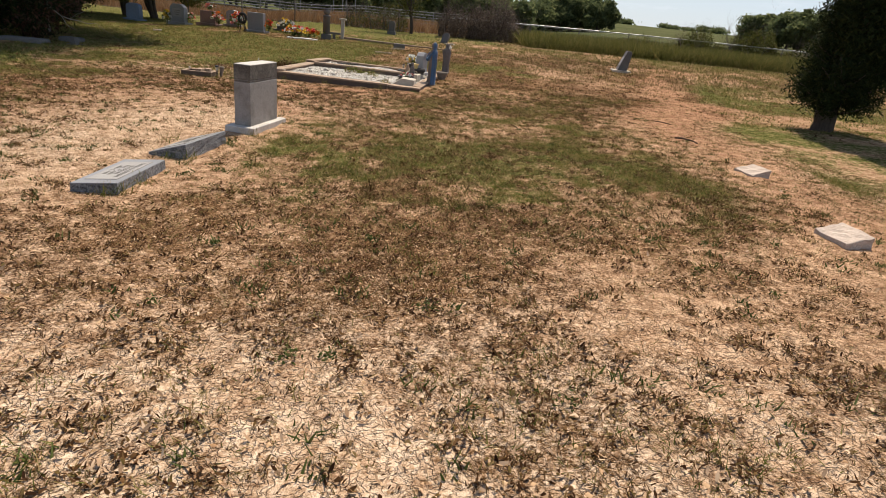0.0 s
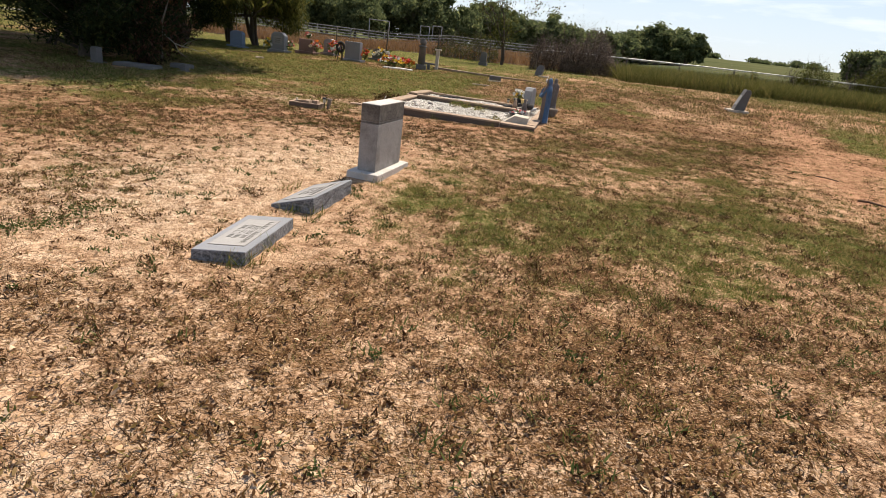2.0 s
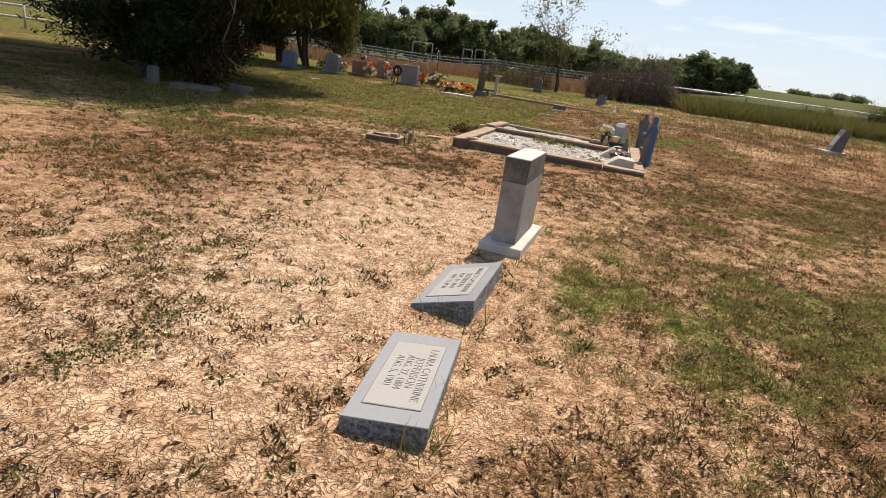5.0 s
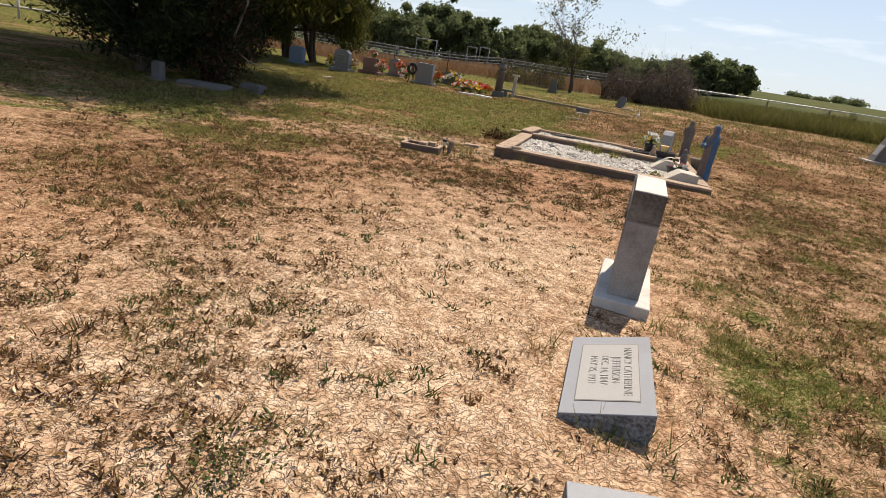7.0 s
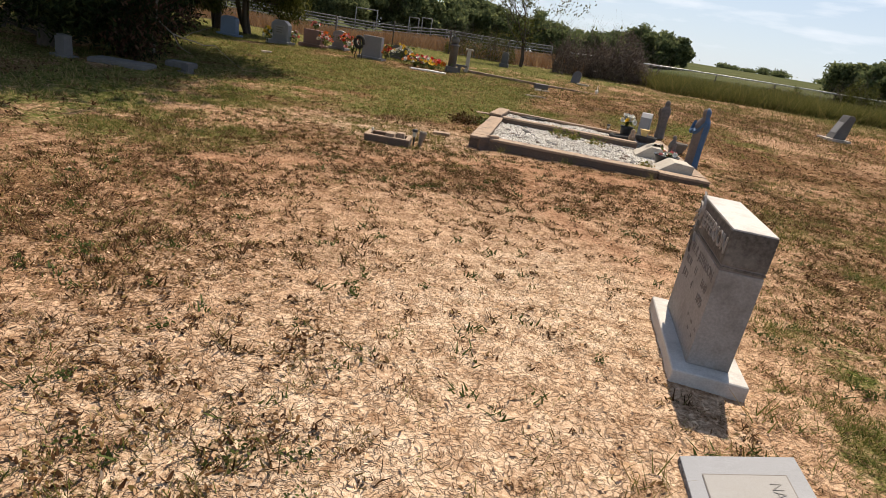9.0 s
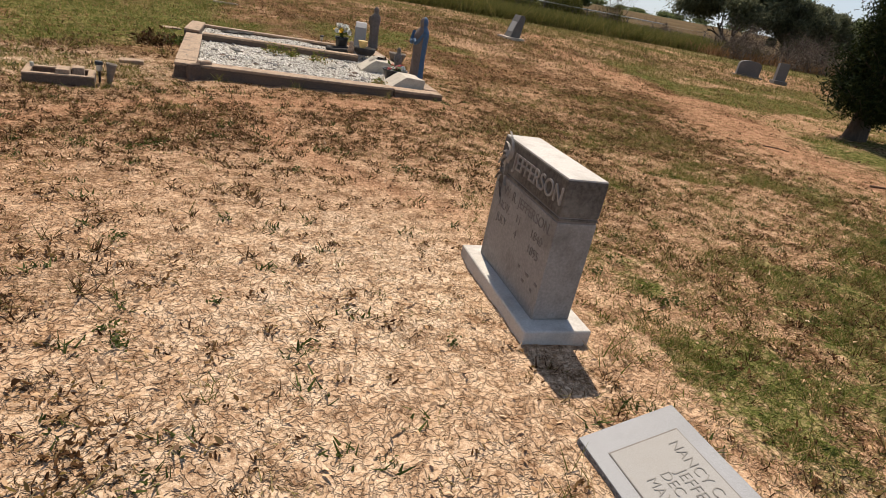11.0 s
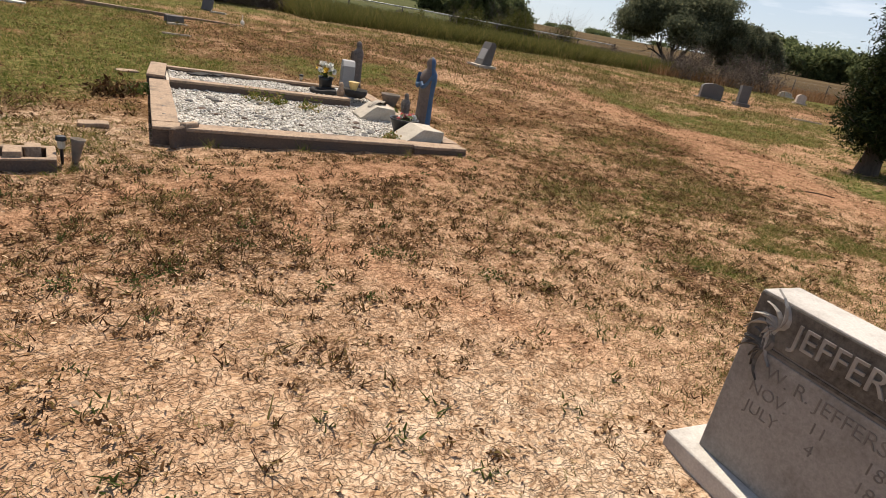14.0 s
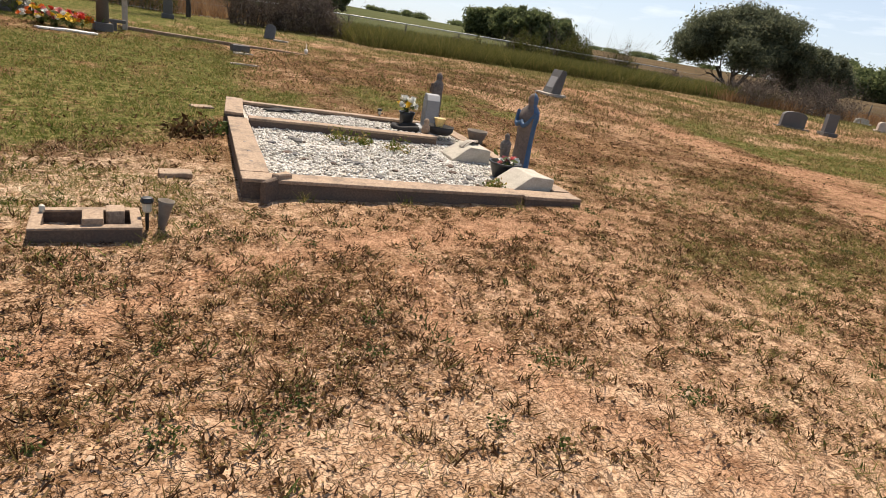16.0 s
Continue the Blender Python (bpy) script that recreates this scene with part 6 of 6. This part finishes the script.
gx, gy = sample(6500, -14.0, 14.0, 10.0, 27.0, lambda x, y: cover(x, y)[3] ** 1.3 * (1 - 0.75 * cover(x, y)[0]) * clear(x, y) * np.maximum(step(y, 13.0, 14.5), step(np.abs(x + 1.5), 6.0, 7.0)), rng)
x, y = clump_at(gx, gy, 6, 0.07, rng)
k = clear(x, y) > 0
curled_leaves("leaf_litter_far", x[k], y[k], 0.036, M_litter, rng, "dry leaf litter among sparse grass")

gx, gy = sample(5200, -8.5, 5.0, 0.3, 14.0, drifts, rng)
x, y = clump_at(gx, gy, 9, 0.014, rng)
blades("dead_weeds", x, y, 0.026, 0.006, M_weed, rng, 1.1, "small dead brown weed tufts", "weeds")
gx, gy = sample(1500, -9.0, 4.0, 4.5, 15.0, lambda x, y: np.clip(cover(x, y)[3] ** 2 + 0.5 * blob(x, y, -2.8, 10.8, 2.2, 1.8), 0, 1) * clear(x, y), rng)
x, y = clump_at(gx, gy, 14, 0.022, rng)
blades("tall_dead_weeds", x, y, 0.046, 0.009, M_weed, rng, 1.3, "taller withered weed stalks", "weeds")

green_w = lambda x, y: np.clip(cover(x, y)[0] ** 1.5, 0, 1) * (0.2 + 0.8 * step(vnoise(x, y, 0.24, 71), 0.3, 0.6)) * clear(x, y)
gx, gy = sample(9000, -8.0, 5.0, 0.3, 14.0, green_w, rng)
x, y = clump_at(gx, gy, 12, 0.030, rng)
blades("grass", x, y, 0.034, 0.0050, M_grass, rng, 1.0, "short patchy green and straw-coloured grass")
gx, gy = sample(15000, -16.0, 18.0, 11.0, 31.0, green_w, rng)
x, y = clump_at(gx, gy, 8, 0.07, rng)
k = clear(x, y) > 0
blades("grass_far", x[k], y[k], 0.055, 0.012, M_grass, rng, 1.0, "short green turf between the graves")
thatch_w = lambda x, y: (0.12 + 0.88 * step(x, -2.7, -1.0) * step(y, 3.0, 5.0)) * (0.25 + 0.75 * fbm(x, y, 0.35, 41)) ** 1.5 * clear(x, y) * (1 - 0.8 * cover(x, y)[1])
gx, gy = sample(15000, -8.0, 5.5, 0.3, 14.5, thatch_w, rng)
x, y = clump_at(gx, gy, 9, 0.028, rng)
k = clear(x, y) > 0
blades("straw_thatch", x[k], y[k], 0.024, 0.0055, M_thatch, rng, 1.6, "short matted straw and dry grass")
gx, gy = sample(6000, -12.0, 16.0, 13.0, 28.0, lambda x, y: (0.25 + 0.75 * fbm(x, y, 0.6, 43)) * clear(x, y), rng)
x, y = clump_at(gx, gy, 7, 0.06, rng)
k = clear(x, y) > 0
blades("straw_thatch_far", x[k], y[k], 0.035, 0.010, M_thatch, rng, 1.4, "matted straw and dry grass between graves")
gx, gy = sample(420, -8.5, 4.0, 1.0, 14.0, lambda x, y: (0.2 + 0.8 * fbm(x, y, 1.4, 7)) ** 2 * clear(x, y), rng)
x, y = clump_at(gx, gy, 16, 0.035, rng)
blades("green_weeds", x, y, 0.035, 0.012, M_greenweed, rng, 1.1, "low green weeds scattered over bare soil", "weeds")
# creeping leafy weeds in patches
wp = [(-3.98, 5.0, 0.16), (-3.95, 4.78, 0.13), (-4.0, 4.56, 0.16), (-4.12, 4.42, 0.15), (-4.37, 6.15, 0.08), (-4.15, 6.2, 0.06), (-4.23, 10.17, 0.10), (-4.59, 10.16, 0.08), (-4.05, 10.25, 0.07), (-2.72, 10.3, 0.11), (-2.15, 9.8, 0.10), (-3.3, 9.9, 0.06), (-3.6, 10.6, 0.08), (-2.2, 5.15, 0.06), (-2.1, 5.55, 0.06), (-5.2, 10.9, 0.10)]
cx_, cy_ = sample(130, -7.5, 4.0, 0.8, 13.5, lambda x, y: (0.15 + 0.85 * fbm(x, y, 1.4, 7)) ** 2 * clear(x, y), rng)
wp += [(float(a_), float(b_), float(r_)) for a_, b_, r_ in zip(cx_, cy_, rng.uniform(0.02, 0.065, 130))]
pts_ = []
for a_, b_, r_ in wp:
    n_ = int(9000 * r_ * r_) + 24
    px, py = a_ + rng.normal(0, r_ * 0.6, n_), b_ + rng.normal(0, r_ * 0.6, n_)
    pts_.append(np.stack([px, py, ground_z(px, py) + np.abs(rng.normal(0, 0.018, n_)) + 0.004], -1))
tagged(new("creeping_weeds", leaf_cloud("creeping_weeds", np.concatenate(pts_), 0.020, M_greenweed, rng, 0.5)), "creeping green weeds with small leaves on sand", "weeds", kind="stuff")
# tufts against the markers and the kerb
ed = [(-2.40, 4.45), (-2.38, 4.75), (-2.50, 4.36), (-2.40, 5.66), (-2.62, 5.64), (-2.86, 6.35), (-2.15, 7.0), (-3.3, 13.0), (-1.2, 12.75), (-2.4, 12.9), (-4.5, 12.15), (-3.85, 14.6), (-1.3, 13.35), (-1.9, 15.3), (-1.35, 15.05)]
x, y = clump_at(np.array([e[0] for e in ed]), np.array([e[1] for e in ed]), 26, 0.05, rng)
blades("edge_grass", x, y, 0.10, 0.006, M_grass, rng, 0.8, "tufts of grass against the stones")

# tall olive grass along the fence, red-brown grass behind it
gx = rng.uniform(4.5, 30, 5200)
gy = 36.6 - 0.12 * gx + rng.uniform(-3.2, 3.0, 5200)
k = rng.uniform(0, 1, 5200) < 0.35 + 0.9 * fbm(gx, gy, 1.6, 3)
gx, gy = gx[k], gy[k]
x, y = clump_at(gx, gy, 13, 0.2, rng)
blades("tall_grass", x, y, 0.66, 0.024, M_tallgrass, rng, 0.9, "tall olive-green grass along the fence")
gx = rng.uniform(-30, 3, 2600)
gy = 41.5 + rng.uniform(-2.6, 9.0, 2600)
x, y = clump_at(gx, gy, 9, 0.25, rng)
blades("broom_grass", x, y, 0.55, 0.045, M_straw, rng, 0.45, "red-brown dry grass in the field behind the fence")
gx = rng.uniform(24, 60, 1500)
gy = 40 - 0.33 * gx + rng.uniform(-2.0, 4.0, 1500)
x, y = clump_at(gx, gy, 9, 0.25, rng)
blades("broom_grass_edge", x, y, 0.5, 0.045, M_straw, rng, 0.45, "dry red-brown grass at the field edge")
gx, gy = sample(2600, 3.0, 32.0, 17.0, 35.5, lambda x, y: 0.3 + 0.7 * fbm(x, y, 1.5, 51), rng)
x, y = clump_at(gx, gy, 7, 0.12, rng)
blades("meadow_grass", x, y, 0.10, 0.018, M_thatch, rng, 1.0, "rough straw-coloured grass before the fence")
gx, gy = sample(2000, -3.0, 32.0, 20.0, 36.0, lambda x, y: 0.3 + 0.7 * fbm(x, y, 1.5, 53), rng)
x, y = clump_at(gx, gy, 7, 0.12, rng)
blades("meadow_grass_green", x, y, 0.10, 0.018, M_tallgrass, rng, 1.0, "rough olive grass before the fence")
